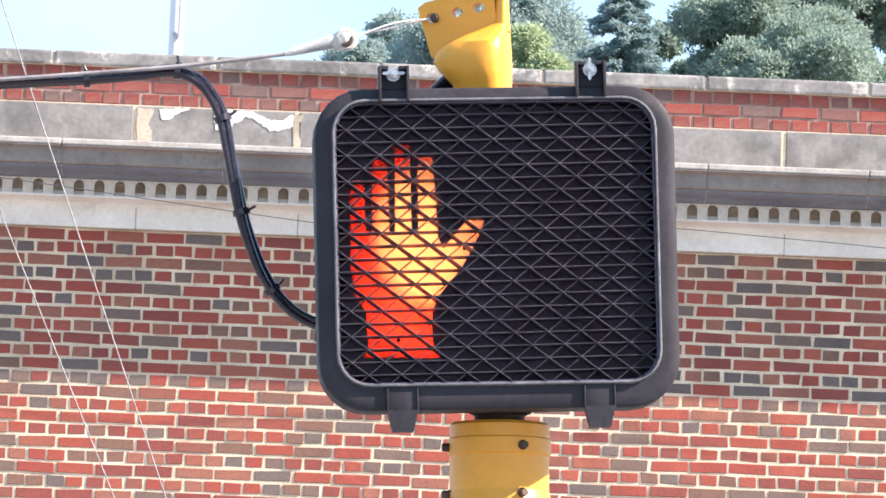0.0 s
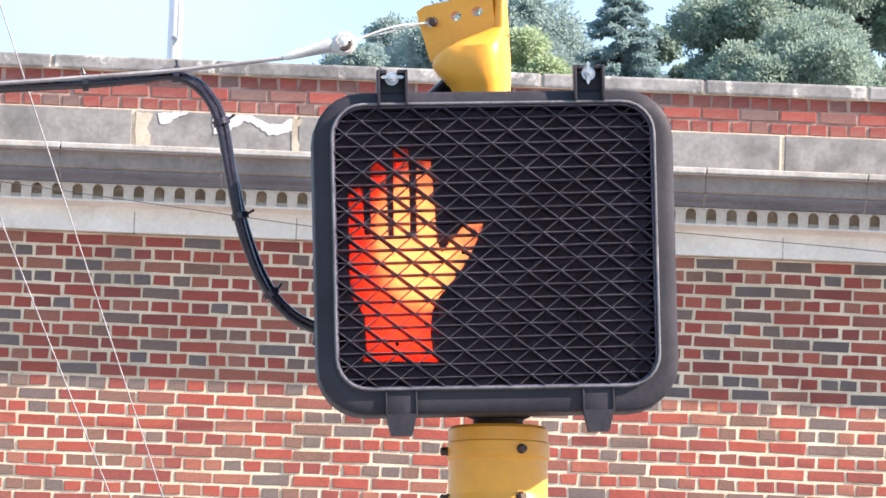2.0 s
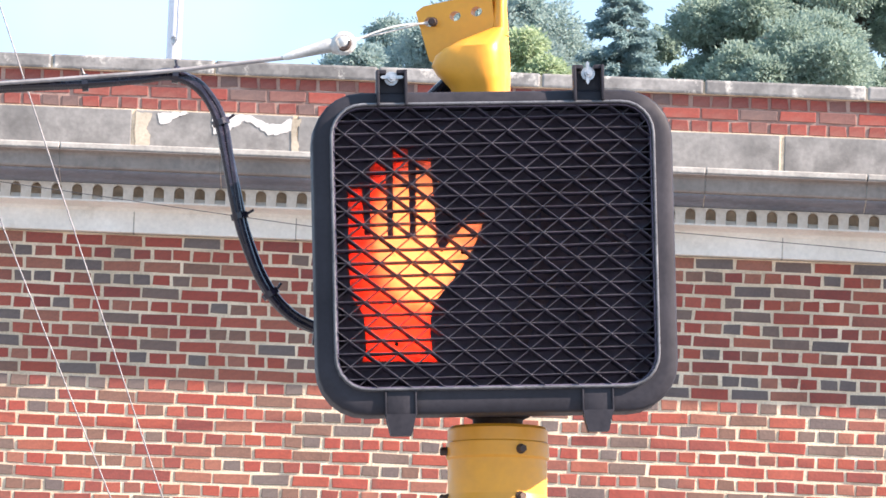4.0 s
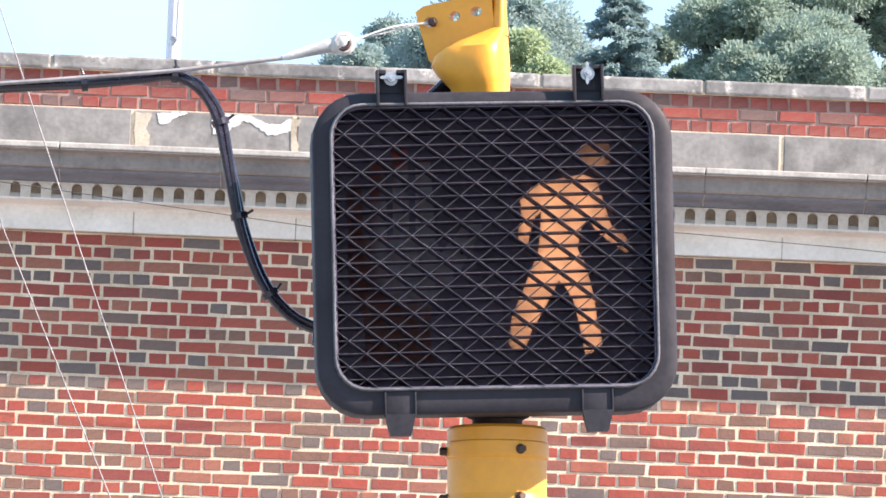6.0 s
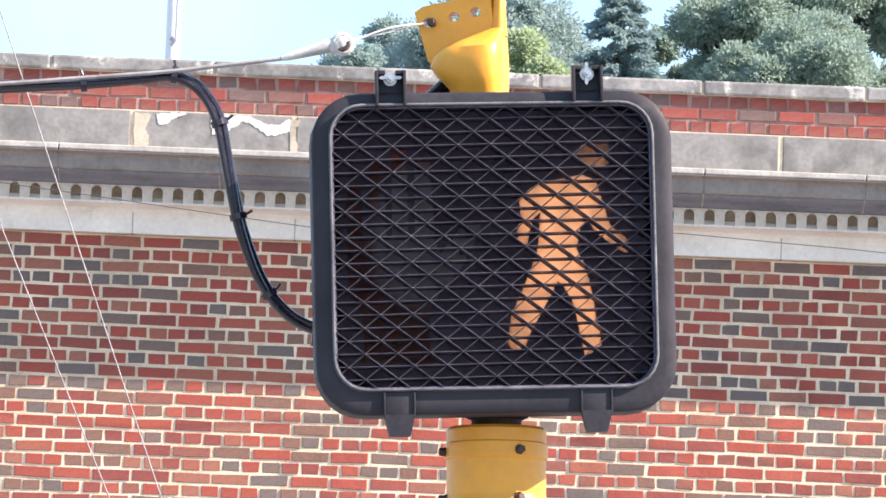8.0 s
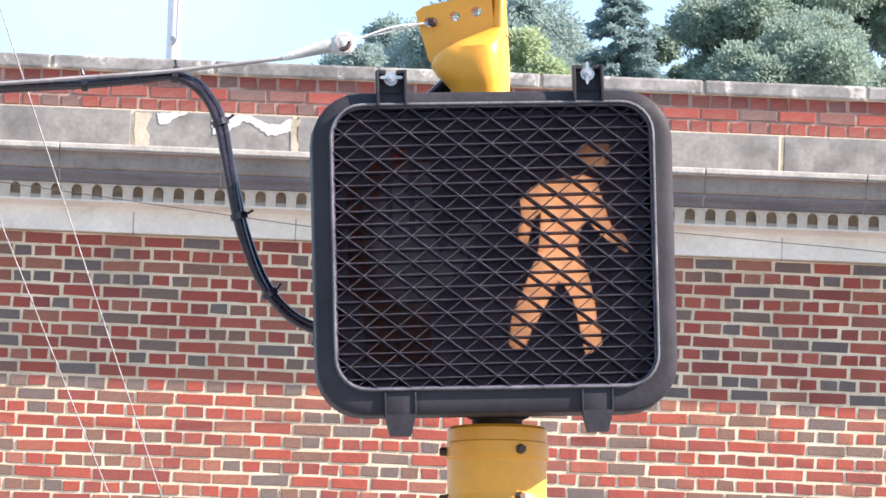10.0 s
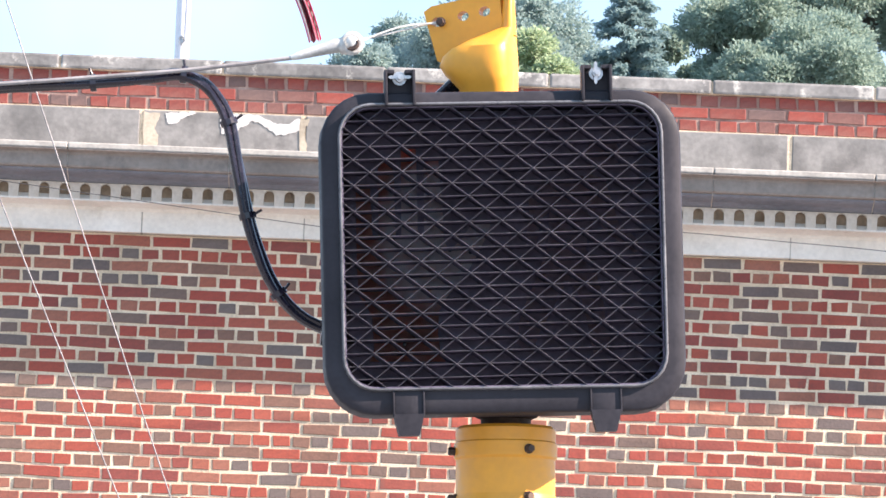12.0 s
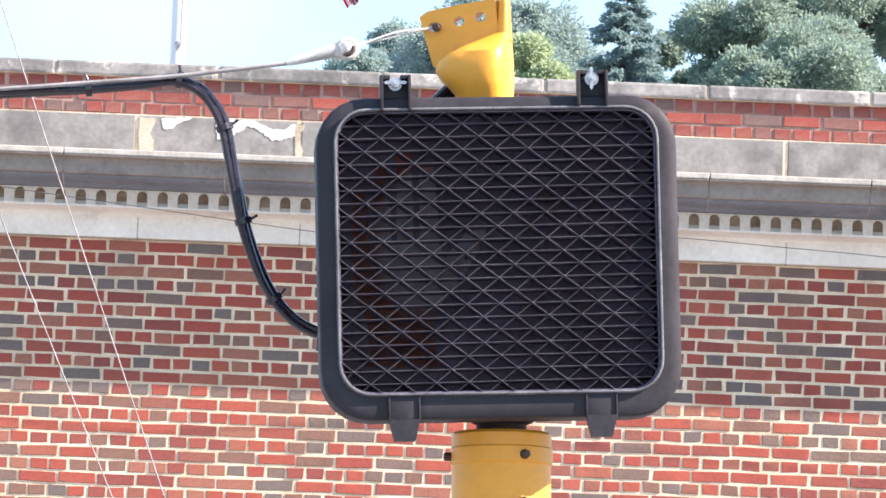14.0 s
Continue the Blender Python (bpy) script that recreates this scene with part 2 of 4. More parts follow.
def loft(bm, loops, cap_first=False, cap_last=False, closed=True):
    """Skins a row of loops of three-dimensional points, each as long as the next."""
    rings = [[bm.verts.new(p) for p in lp] for lp in loops]
    n = len(rings[0])
    for a, b in zip(rings, rings[1:]):
        for i in range(n if closed else n - 1):
            bm.faces.new((a[i], a[(i + 1) % n], b[(i + 1) % n], b[i]))
    if cap_first:
        bm.faces.new(rings[0])
    if cap_last:
        bm.faces.new(rings[-1])
    bmesh.ops.recalc_face_normals(bm, faces=bm.faces)
    return bm


def flat(loops, front, back):
    """A plate in the upright plane with its openings: the first loop is the outline; it goes from y = front to y = back."""
    cu = bpy.data.curves.new("outline", "CURVE")
    cu.dimensions, cu.fill_mode, cu.extrude = "2D", "BOTH", (back - front) / 2
    for lp in loops:
        sp = cu.splines.new("POLY")
        sp.points.add(len(lp) - 1)
        for p, (x, z) in zip(sp.points, lp):
            p.co = (x, z, 0, 1)
        sp.use_cyclic_u = True
    ob = bpy.data.objects.new("outline", cu)
    scene.collection.objects.link(ob)
    dg = bpy.context.evaluated_depsgraph_get()
    me = bpy.data.meshes.new_from_object(ob.evaluated_get(dg))
    bpy.data.objects.remove(ob)
    bpy.data.curves.remove(cu)
    me.transform(Matrix.Translation((0, (front + back) / 2, 0)) @ Matrix.Rotation(radians(90), 4, "X"))
    me.materials.clear()
    return me


def spline(pts, steps=8):
    """A smooth way through the points."""
    p = [Vector(q) for q in pts]
    p = [2 * p[0] - p[1]] + p + [2 * p[-1] - p[-2]]
    out = []
    for a, b, c, d in zip(p, p[1:], p[2:], p[3:]):
        for i in range(steps):
            t = i / steps
            out.append(0.5 * (2 * b + (c - a) * t + (2 * a - 5 * b + 4 * c - d) * t * t + (3 * b - a - 3 * c + d) * t ** 3))
    return out + [p[-2]]


def tube(bm, way, radius, sides=8):
    """A round tube along a way; radius may be one number or one for each point."""
    loops, side = [], None
    for i, p in enumerate(way):
        d = (way[min(i + 1, len(way) - 1)] - way[max(i - 1, 0)]).normalized()
        side = d.orthogonal().normalized() if side is None else (side - d * side.dot(d)).normalized()
        up = d.cross(side)
        r = radius[i] if isinstance(radius, (list, tuple)) else radius
        loops.append([p + r * (math.cos(6.2832 * k / sides) * side + math.sin(6.2832 * k / sides) * up) for k in range(sides)])
    return loft(bm, loops, True, True)


def ring(cx, cy, z, rx, ry, n=32):
    return [(cx + rx * math.cos(6.28318 * i / n), cy + ry * math.sin(6.28318 * i / n), z) for i in range(n)]


def turned(bm, profile, cx=0.0, cy=0.0, n=32):
    """A turned shape about an upright axis from (radius, height) pairs."""
    return loft(bm, [ring(cx, cy, z, r, r, n) for r, z in profile], True, True)


# ---- ground and building ----
WALL_Y = 39.7


def ground():
    bm = bmesh.new()
    n, s = 24, 2400
    rows = [[bm.verts.new((s * (2 * i / n - 1), s * (2 * j / n - 1) + 300, 0)) for i in range(n + 1)] for j in range(n + 1)]
    for j in range(n):
        for i in range(n):
            bm.faces.new((rows[j][i], rows[j][i + 1], rows[j + 1][i + 1], rows[j + 1][i]))
    tagged(part("ground", bm, M_PAVING), "unseen street surface, pale so that it bounces light onto the wall", "ground", kind="structure")


COURSE, PITCH, JOINT = 0.0671, 0.2032, 0.0160
FIRST = -2.1566          # an upright joint of the stretcher courses


def brick_shape(w, h, rnd):
    """A brick about its middle, its corners off true: front edge chamfered, back left open in the mortar."""
    off = [(rnd.uniform(-0.0035, 0.0035), rnd.uniform(-0.0030, 0.0030)) for i in range(4)]
    verts = [(sx * (w / 2 - inset) + ox, y, sz * (h / 2 - inset) + oz) for y, inset in ((0.03, 0.0), (-0.002, 0.0), (-0.004, 0.0022)) for (sx, sz), (ox, oz) in zip(((-1, -1), (1, -1), (1, 1), (-1, 1)), off)]
    faces = [(q + i, q + (i + 1) % 4, q + 4 + (i + 1) % 4, q + 4 + i) for q in (0, 4) for i in range(4)] + [(8, 9, 10, 11)]
    return verts, faces


def brick_mesh(name, w, h, material, rnd):
    me = bpy.data.meshes.new(name)
    verts, faces = brick_shape(w, h, rnd)
    me.from_pydata(verts, [], faces)
    me.materials.append(material)
    return me


def course_bricks(row, lo, hi):
    """Middles and lengths of a course's bricks: stretchers in even courses, headers in odd ones."""
    p, off = (PITCH, 0.5) if row % 2 == 0 else (PITCH / 2, 0.0)
    k = math.floor((lo - FIRST) / p)
    while FIRST + (k + off + 0.5) * p < hi:
        if FIRST + (k + off - 0.5) * p >= lo:
            yield FIRST + (k + off) * p, p - JOINT
        k += 1


def lay_bricks(owner, top, rows, first_row, lo, hi, single, loose, joined, name, course=COURSE, bed=JOINT):
    """Lays courses downwards from top: bricks for which single(x, row) holds are pieces, the others one joined part."""
    rnd = random.Random(5 + rows)
    tall = course - bed
    meshes = {r: [brick_mesh("brick_" + r, w, tall, loose, rnd) for i in range(8)] for r, w in (("stretcher", PITCH - JOINT), ("header", PITCH / 2 - JOINT))}
    verts, faces = [], []
    count = 0
    for row in range(rows):
        z = top - (row + 0.5) * course
        for x, w in course_bricks(row + first_row, lo, hi):
            jx, jz, jy, tip = rnd.uniform(-0.003, 0.003), rnd.uniform(-0.002, 0.002), rnd.uniform(-0.0025, 0.0020), rnd.uniform(-0.7, 0.7)
            if single(x, row) and count < 300:
                count += 1
                ob = new("brick", rnd.choice(meshes["stretcher" if w > 0.12 else "header"]))
                ob.parent = owner
                ob.matrix_basis = pose(x + jx, WALL_Y + jy, z + jz, 0, tip, 0)
                continue
            a, base = radians(tip), len(verts)
            shape, sides = brick_shape(w, tall, rnd)
            verts += [(x + jx + px + pz * a, WALL_Y + jy + py, z + jz + pz - px * a) for px, py, pz in shape]
            faces += [tuple(base + i for i in f) for f in sides]
    if verts:
        me = bpy.data.meshes.new(name)
        me.from_pydata(verts, [], faces)
        tagged(laid(name, me, joined, owner), kind="stuff")


HALF = 7.0               # half the building's width
Z = dict(bricks=6.134, band=6.134, dentil=6.280, fascia=6.367, face=6.415, lip=6.511, stone=6.541, parapet=6.785, coping=6.977)


def long_block(lo, hi, y0, y1, z0, z1, bevel=0.006):
    return boxed((lo, y0, z0), (hi, y1, z1), bevel)


def block_row(owner, name, joints, y0, y1, z0, z1, material, label="", bevel=0.006, gap=0.006):
    for a, b in zip(joints, joints[1:]):
        part(name, long_block(a + gap / 2, b - gap / 2, y0, y1, z0, z1, bevel), material, owner, label)


def spaced(at, step):
    """Joint places through at, every step, over the building's width."""
    k0 = math.ceil((-HALF - at) / step)
    inner = [at + k * step for k in range(k0, int((HALF - at) / step) + 1)]
    return [-HALF] + [x for x in inner if -HALF + 0.1 < x < HALF - 0.1] + [HALF]


CORNICE = 0.45           # how far the cornice stands out


def building():
    wall = thing("wall_street", pose(0, 0, 0), "red and grey brick wall laid in alternating courses, cream mortar", "brick wall", kind="structure")
    part("mortar_wall", boxed((-HALF, WALL_Y, 0), (HALF, WALL_Y + 0.35, Z["bricks"])), M_MORTAR, wall, "pale mortar")
    low = Z["bricks"]
    lay_bricks(wall, low, int(low / COURSE) - 1, 0, -HALF, HALF, lambda x, r: -2.3 < x < -0.72 and r < 24, M_BRICK, M_BRICKS, "brickwork")
    for name, a, b in (("wall_side", -HALF, -HALF + 0.35), ("wall_side", HALF - 0.35, HALF)):
        tagged(part(name, boxed((a, WALL_Y + 0.35, 0), (b, WALL_Y + 14, Z["stone"])), M_MORTAR), "plain side wall of the brick building", "wall", kind="structure")
    tagged(part("wall_rear", boxed((-HALF, WALL_Y + 14, 0), (HALF, WALL_Y + 14.35, Z["stone"])), M_MORTAR), "plain rear wall of the brick building", "wall", kind="structure")
    tagged(part("roof", boxed((-HALF + 0.35, WALL_Y + 0.36, Z["lip"] - 0.3), (HALF - 0.35, WALL_Y + 14, Z["lip"] - 0.02)), M_ROOF), "flat gravelled roof behind the parapet", "roof", kind="structure")

    band = thing("frieze", pose(0, 0, 0), "smooth cream stone band above the brickwork", "stone band", kind="structure")
    block_row(band, "stone_block", spaced(-1.598, 0.8355), WALL_Y - 0.05, WALL_Y + 0.3, Z["bricks"] + 0.003, Z["dentil"] - 0.002, M_CREAM, gap=0.004)
    part("mortar_bed", boxed((-HALF + 0.01, WALL_Y - 0.047, Z["bricks"] + 0.004), (HALF - 0.01, WALL_Y + 0.28, Z["dentil"] - 0.004)), M_LIP, band, "grey joint mortar")
    den = thing("dentil_course", pose(0, 0, 0), "row of small cream stone dentils with brown gaps", "dentils", kind="structure")
    # the backing is browner and darker than the dentils before it
    part("backing", boxed((-HALF, WALL_Y - 0.15, Z["dentil"]), (HALF, WALL_Y + 0.3, Z["fascia"])), M_BROWN, den, "darker brown stone behind the dentils")
    zd, yd = Z["dentil"], WALL_Y - 0.15
    hd = Z["fascia"] - zd
    sill = loft(bmesh.new(), [[(x, WALL_Y - 0.02, zd - 0.035), (x, WALL_Y - 0.052, zd - 0.035), (x, WALL_Y - 0.07, zd - 0.02), (x, yd - 0.035, zd - 0.008), (x, yd - 0.047, zd - 0.004), (x, yd - 0.047, zd + 0.004),
                               (x, yd - 0.034, zd + hd * 0.10), (x, yd - 0.002, zd + hd * 0.34), (x, WALL_Y - 0.02, zd + hd * 0.34)] for x in (-HALF, HALF)], True, True)
    part("sill", sill, M_CREAM, den, "cream moulding under the dentils")
    me = dentil_mesh(0.105, Z["fascia"] - Z["dentil"])
    k0, k1 = math.ceil((-2.5 - -1.628) / 0.105), math.floor((2.5 - -1.628) / 0.105)
    for i in range(k0, k1 + 1):
        ob = new("dentil", me)
        ob.parent = den
        ob.location = (-1.628 + i * 0.105, WALL_Y - 0.152, Z["dentil"])
    bm = bmesh.new()
    for side, k in ((-1, k0 - 1), (1, k1 + 1)):
        x = -1.628 + k * 0.105
        while abs(x) < HALF - 0.1:
            box(bm, (x - 0.026, WALL_Y - 0.20, Z["dentil"] + 0.01), (x + 0.026, WALL_Y - 0.149, Z["fascia"]))
            x += side * 0.105
    tagged(part("dentil_rest", bm, M_DENTIL, den), kind="stuff")

    cor = thing("cornice", pose(0, 0, 0), "projecting grey stone cornice with a pale lip", "cornice", kind="structure")
    js = spaced(1.323, 0.825)
    for a, b in zip(js, js[1:]):
        part("cornice_stone", cornice_stone(a + 0.003, b - 0.003, True), M_CORONA, cor, "taupe weathered stone face")
        # the moulding is bluer and a little darker than the face above
        part("moulding", cornice_stone(a + 0.003, b - 0.003, False), M_FASCIA, cor, "blue-grey stone moulding")
        # sky light along the lip is put into its paler colour
        part("lip", long_block(a + 0.002, b - 0.002, WALL_Y - CORNICE - 0.004, WALL_Y - 0.014, Z["lip"] + 0.001, Z["stone"] + 0.002, 0.006), M_LIP, cor, "stone lip, paled as if lit by the sky")
    part("joint_filling", cornice_stone(-HALF + 0.01, HALF - 0.01, True, True), M_LIP, cor, "pale joint mortar")
    part("joint_filling", cornice_stone(-HALF + 0.01, HALF - 0.01, False, True), M_CREAM, cor, "pale joint mortar")
    course = thing("stone_course", pose(0, 0, 0), "large weathered grey limestone blocks above the cornice", "stone course", kind="structure")
    block_row(course, "stone_block", spaced(-1.623, 0.8372), WALL_Y - 0.012, WALL_Y + 0.32, Z["stone"] + 0.002, Z["parapet"] - 0.004, M_STONE, gap=0.022)
    part("mortar_bed", boxed((-HALF, WALL_Y - 0.006, Z["stone"]), (HALF, WALL_Y + 0.3, Z["parapet"])), M_MORTAR, course, "pale joint mortar")
    par = thing("parapet", pose(0, 0, 0), "low parapet of three weathered red brick courses", "parapet", kind="structure")
    part("mortar_wall", boxed((-HALF, WALL_Y + 0.001, Z["parapet"] + 0.001), (HALF, WALL_Y + 0.3, Z["coping"])), M_OLDMORTAR, par, "grimy mortar")
    lay_bricks(par, Z["coping"], 3, 1, -HALF, HALF, lambda x, r: abs(x) < 2.6, M_OLD, M_OLDS, "brickwork", 0.0643, 0.011)
    cop = thing("coping", pose(0, 0, 0), "grey lichen-spotted stone coping slabs on the parapet", "coping", kind="structure")
    part("mortar_bed", boxed((-HALF + 0.01, WALL_Y - 0.022, Z["coping"] + 0.001), (HALF - 0.01, WALL_Y + 0.32, Z["coping"] + 0.066)), M_MORTAR, cop, "pale joint mortar")
    block_row(cop, "coping_slab", spaced(-2.058, 0.8425), WALL_Y - 0.035, WALL_Y + 0.34, Z["coping"] + 0.002, Z["coping"] + 0.075, M_COPING, bevel=0.012, gap=0.008)


def dentil_mesh(step, h):
    """One dentil between two half gaps: gaps with round heads, open below, with a sloping sill."""
    r, w = 0.0265, step / 2
    arch = [(r * math.cos(radians(18 * i)), r * math.sin(radians(18 * i))) for i in range(6)]
    pts = [(-w + r, 0.004), (w - r, 0.004)]
    pts += [(w - x, h * 0.66 + z) for x, z in arch]
    pts += [(w, h), (-w, h)]
    pts += [(-w + x, h * 0.66 + z) for x, z in reversed(arch)]
    me = flat([pts], -0.045, 0.0)
    me.materials.append(M_DENTIL)
    return me


def cornice_stone(a, b, upper, sunk=False):
    """A length of cornice: the upright face under the lip, or the hollow moulding that falls back below it."""
    zs, zf, zm = Z["lip"], Z["fascia"], Z["face"]
    front = WALL_Y - CORNICE
    if upper:
        prof = [(WALL_Y + 0.2, zs), (front, zs), (front, zs - 0.006), (front + 0.014, zs - 0.010), (front + 0.036, zs - 0.018), (front + 0.042, zs - 0.028), (front + 0.044, zm + 0.014), (front + 0.050, zm + 0.005), (front + 0.062, zm + 0.002), (WALL_Y + 0.2, zm + 0.002)]
    else:
        prof = [(WALL_Y + 0.2, zm), (front + 0.066, zm), (front + 0.070, zm - 0.006), (front + 0.082, zm - 0.013), (front + 0.11, zm - 0.021), (WALL_Y - 0.27, zf + 0.018), (WALL_Y - 0.235, zf + 0.006), (WALL_Y - 0.20, zf + 0.002), (WALL_Y + 0.2, zf + 0.002)]
    if sunk:
        prof = [(y + 0.005, z + 0.004 if z < zs else z - 0.004) for y, z in prof]
    return loft(bmesh.new(), [[(x, y, z) for y, z in prof] for x in (a, b)], True, True)


ground()
building()


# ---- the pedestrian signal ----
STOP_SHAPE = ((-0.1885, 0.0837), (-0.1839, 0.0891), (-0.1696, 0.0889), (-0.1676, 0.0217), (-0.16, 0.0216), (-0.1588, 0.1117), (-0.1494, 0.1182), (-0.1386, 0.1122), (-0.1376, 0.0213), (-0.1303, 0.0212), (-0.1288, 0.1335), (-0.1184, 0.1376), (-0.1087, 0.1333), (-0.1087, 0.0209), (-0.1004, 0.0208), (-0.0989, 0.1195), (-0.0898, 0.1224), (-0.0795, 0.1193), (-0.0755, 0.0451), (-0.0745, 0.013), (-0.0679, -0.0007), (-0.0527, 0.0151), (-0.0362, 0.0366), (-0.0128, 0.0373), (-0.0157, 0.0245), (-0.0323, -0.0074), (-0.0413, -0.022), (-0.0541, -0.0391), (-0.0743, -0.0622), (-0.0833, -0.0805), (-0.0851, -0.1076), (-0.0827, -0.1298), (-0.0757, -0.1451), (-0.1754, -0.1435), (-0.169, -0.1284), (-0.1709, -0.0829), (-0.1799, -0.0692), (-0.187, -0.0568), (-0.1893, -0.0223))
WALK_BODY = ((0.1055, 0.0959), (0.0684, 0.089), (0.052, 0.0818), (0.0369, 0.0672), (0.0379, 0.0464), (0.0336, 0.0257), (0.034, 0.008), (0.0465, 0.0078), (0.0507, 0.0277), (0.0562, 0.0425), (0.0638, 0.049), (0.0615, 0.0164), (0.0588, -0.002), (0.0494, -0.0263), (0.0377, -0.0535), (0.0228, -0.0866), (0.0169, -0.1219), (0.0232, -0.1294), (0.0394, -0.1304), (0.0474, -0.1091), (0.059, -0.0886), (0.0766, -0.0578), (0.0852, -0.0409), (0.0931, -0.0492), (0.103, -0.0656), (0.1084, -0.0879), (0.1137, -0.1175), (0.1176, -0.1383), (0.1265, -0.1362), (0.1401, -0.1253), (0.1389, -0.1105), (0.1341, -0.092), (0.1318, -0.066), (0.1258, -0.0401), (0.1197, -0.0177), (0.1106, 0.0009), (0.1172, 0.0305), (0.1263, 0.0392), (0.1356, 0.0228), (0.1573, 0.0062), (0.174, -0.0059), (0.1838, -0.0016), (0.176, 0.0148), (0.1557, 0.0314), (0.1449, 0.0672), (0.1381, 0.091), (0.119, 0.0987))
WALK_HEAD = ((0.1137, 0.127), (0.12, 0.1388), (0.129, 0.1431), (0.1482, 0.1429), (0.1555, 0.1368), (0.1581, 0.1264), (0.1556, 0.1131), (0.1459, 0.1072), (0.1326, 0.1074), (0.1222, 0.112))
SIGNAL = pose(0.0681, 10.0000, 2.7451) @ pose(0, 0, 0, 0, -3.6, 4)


def at_y(loop, y):
    return [(x, y, z) for x, z in loop]


def inside(x, z, w, h, r, cx, cz):
    dx, dz = abs(x - cx) - (w / 2 - r), abs(z - cz) - (h / 2 - r)
    return dx <= r and dz <= r and (dx <= 0 or dz <= 0 or dx * dx + dz * dz <= r * r)


def strip(p, q, depth, front, thick):
    """A thin plate between two points of the face, on edge."""
    a, b = Vector((p[0], 0, p[1])), Vector((q[0], 0, q[1]))
    side = (b - a).normalized().cross(Vector((0, 1, 0))) * thick / 2
    bm = bmesh.new()
    back = Vector((0, front + depth, 0))
    fr = Vector((0, front, 0))
    nose = Vector((0, front - 0.0004, 0))
    loops = [[e + back + side, e + fr + side, e + nose + side * 0.4, e + nose - side * 0.4, e + fr - side, e + back - side] for e in (a, b)]
    loft(bm, loops, True, True)
    bm.faces.ensure_lookup_table()
    for i in (1, 2, 3):
        bm.faces[i].material_index = 1
    return bm


def pedestrian_signal():
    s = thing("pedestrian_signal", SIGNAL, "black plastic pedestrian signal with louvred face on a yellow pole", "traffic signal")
    ow, oh, orad, ocx, ocz = 0.470, 0.421, 0.064, -0.0005, -0.0062
    iw, ih, irad, icx, icz = 0.4165, 0.3685, 0.040, -0.001, 0.002

    def ol(inset, y):
        return at_y(rounded(ow - 2 * inset, oh - 2 * inset, orad - inset, ocx, ocz), y)

    def il(inset, y):
        return at_y(rounded(iw - 2 * inset, ih - 2 * inset, irad - inset, icx, icz), y)

    door = part("door_frame", loft(bmesh.new(), [ol(0.004, 0.062), ol(0.0, 0.058), ol(0.0, 0.009), ol(0.001, 0.0052), ol(0.0035, 0.003), ol(0.016, 0.002), il(-0.0042, 0.0015), il(0.0, 0.0016),
                                                 il(0.0003, 0.004), il(0.003, 0.0425), il(-0.01, 0.0445)]), M_BLACK, s, "rounded black plastic door frame", True)
    part("bead", loft(bmesh.new(), [il(-0.0042, 0.0014), il(-0.0034, -0.0042), il(-0.0024, -0.0054), il(-0.0010, -0.0054), il(-0.0002, -0.0044), il(0.0001, 0.0030)]), M_BEAD, door, "raised edge with its sun highlight put into a paler grey", True)
    for x, z, turn in ((-0.1312, 0.2200, -12), (0.1257, 0.2233, 78)):
        hasp = part("hasp", clip_plate(x, z), M_BLACK, door, "", True)
        part("wing_nut", wing_nut(x, z + 0.002, turn), M_STEEL, hasp, "shiny steel wing nut")
    for x, z in ((-0.1284, -0.2174), (0.1280, -0.2156)):
        part("hinge", foot(x, z), M_BLACK, door, "tapered black hinge lug", True)
    body = part("housing", loft(bmesh.new(), [ol(0.006, 0.052), ol(0.006, 0.08), ol(0.010, 0.15), ol(0.03, 0.215), ol(0.05, 0.225)], False, True), M_BLACK, s, "", True)
    # added, unseen: keeps each lamp's light out of the other half
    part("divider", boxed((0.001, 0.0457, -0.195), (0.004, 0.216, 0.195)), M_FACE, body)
    part_flat("mask", [rounded(0.444, 0.40, 0.045, 0, -0.003), STOP_SHAPE, WALK_BODY, WALK_HEAD], 0.0425, 0.0455, M_FACE, s, "matt black face mask, paled as by lens veil")
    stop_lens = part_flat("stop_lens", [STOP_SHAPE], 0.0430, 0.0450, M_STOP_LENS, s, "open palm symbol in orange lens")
    for x, z in ((-0.1291, -0.1212), (-0.0674, 0.0013), (-0.0402, -0.0021)):
        part("rivet", tube(bmesh.new(), [Vector((x, 0.0433, z)), Vector((x, 0.0417, z)), Vector((x, 0.0413, z))], [0.0026, 0.0026, 0.0018], 10), M_RUBBER, stop_lens, "small dark rivet")
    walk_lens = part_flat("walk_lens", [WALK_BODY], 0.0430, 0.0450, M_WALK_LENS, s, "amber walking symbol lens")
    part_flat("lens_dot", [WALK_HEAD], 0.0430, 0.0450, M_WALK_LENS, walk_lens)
    crate = part("visor_frame", loft(bmesh.new(), [il(0.0006, 0.0055), il(0.0006, 0.041), il(0.0022, 0.041), il(0.0022, 0.0055)] + [il(0.0006, 0.0055)]), M_LOUVRE, s)
    # the louvres cross in a lattice of flat triangles
    first, along, down = Vector((-0.17284, 0.16792)), Vector((0.02134, 0.000273)), Vector((0.000085, -0.016882))
    room = (iw - 0.001, ih - 0.001, irad, icx, icz)

    def span(p, d):
        """The stretch of a line that lies inside the frame."""
        d = d.normalized()
        ts = [i * 0.0006 for i in range(-1100, 1101) if inside(*(p + d * i * 0.0006), *room)]
        return (tuple(p + d * ts[0]), tuple(p + d * ts[-1])) if len(ts) > 12 else None

    lines = [("louvre", first + along * 8 + down * j, along, 0.0052, 0.0009) for j in range(-3, 26)]
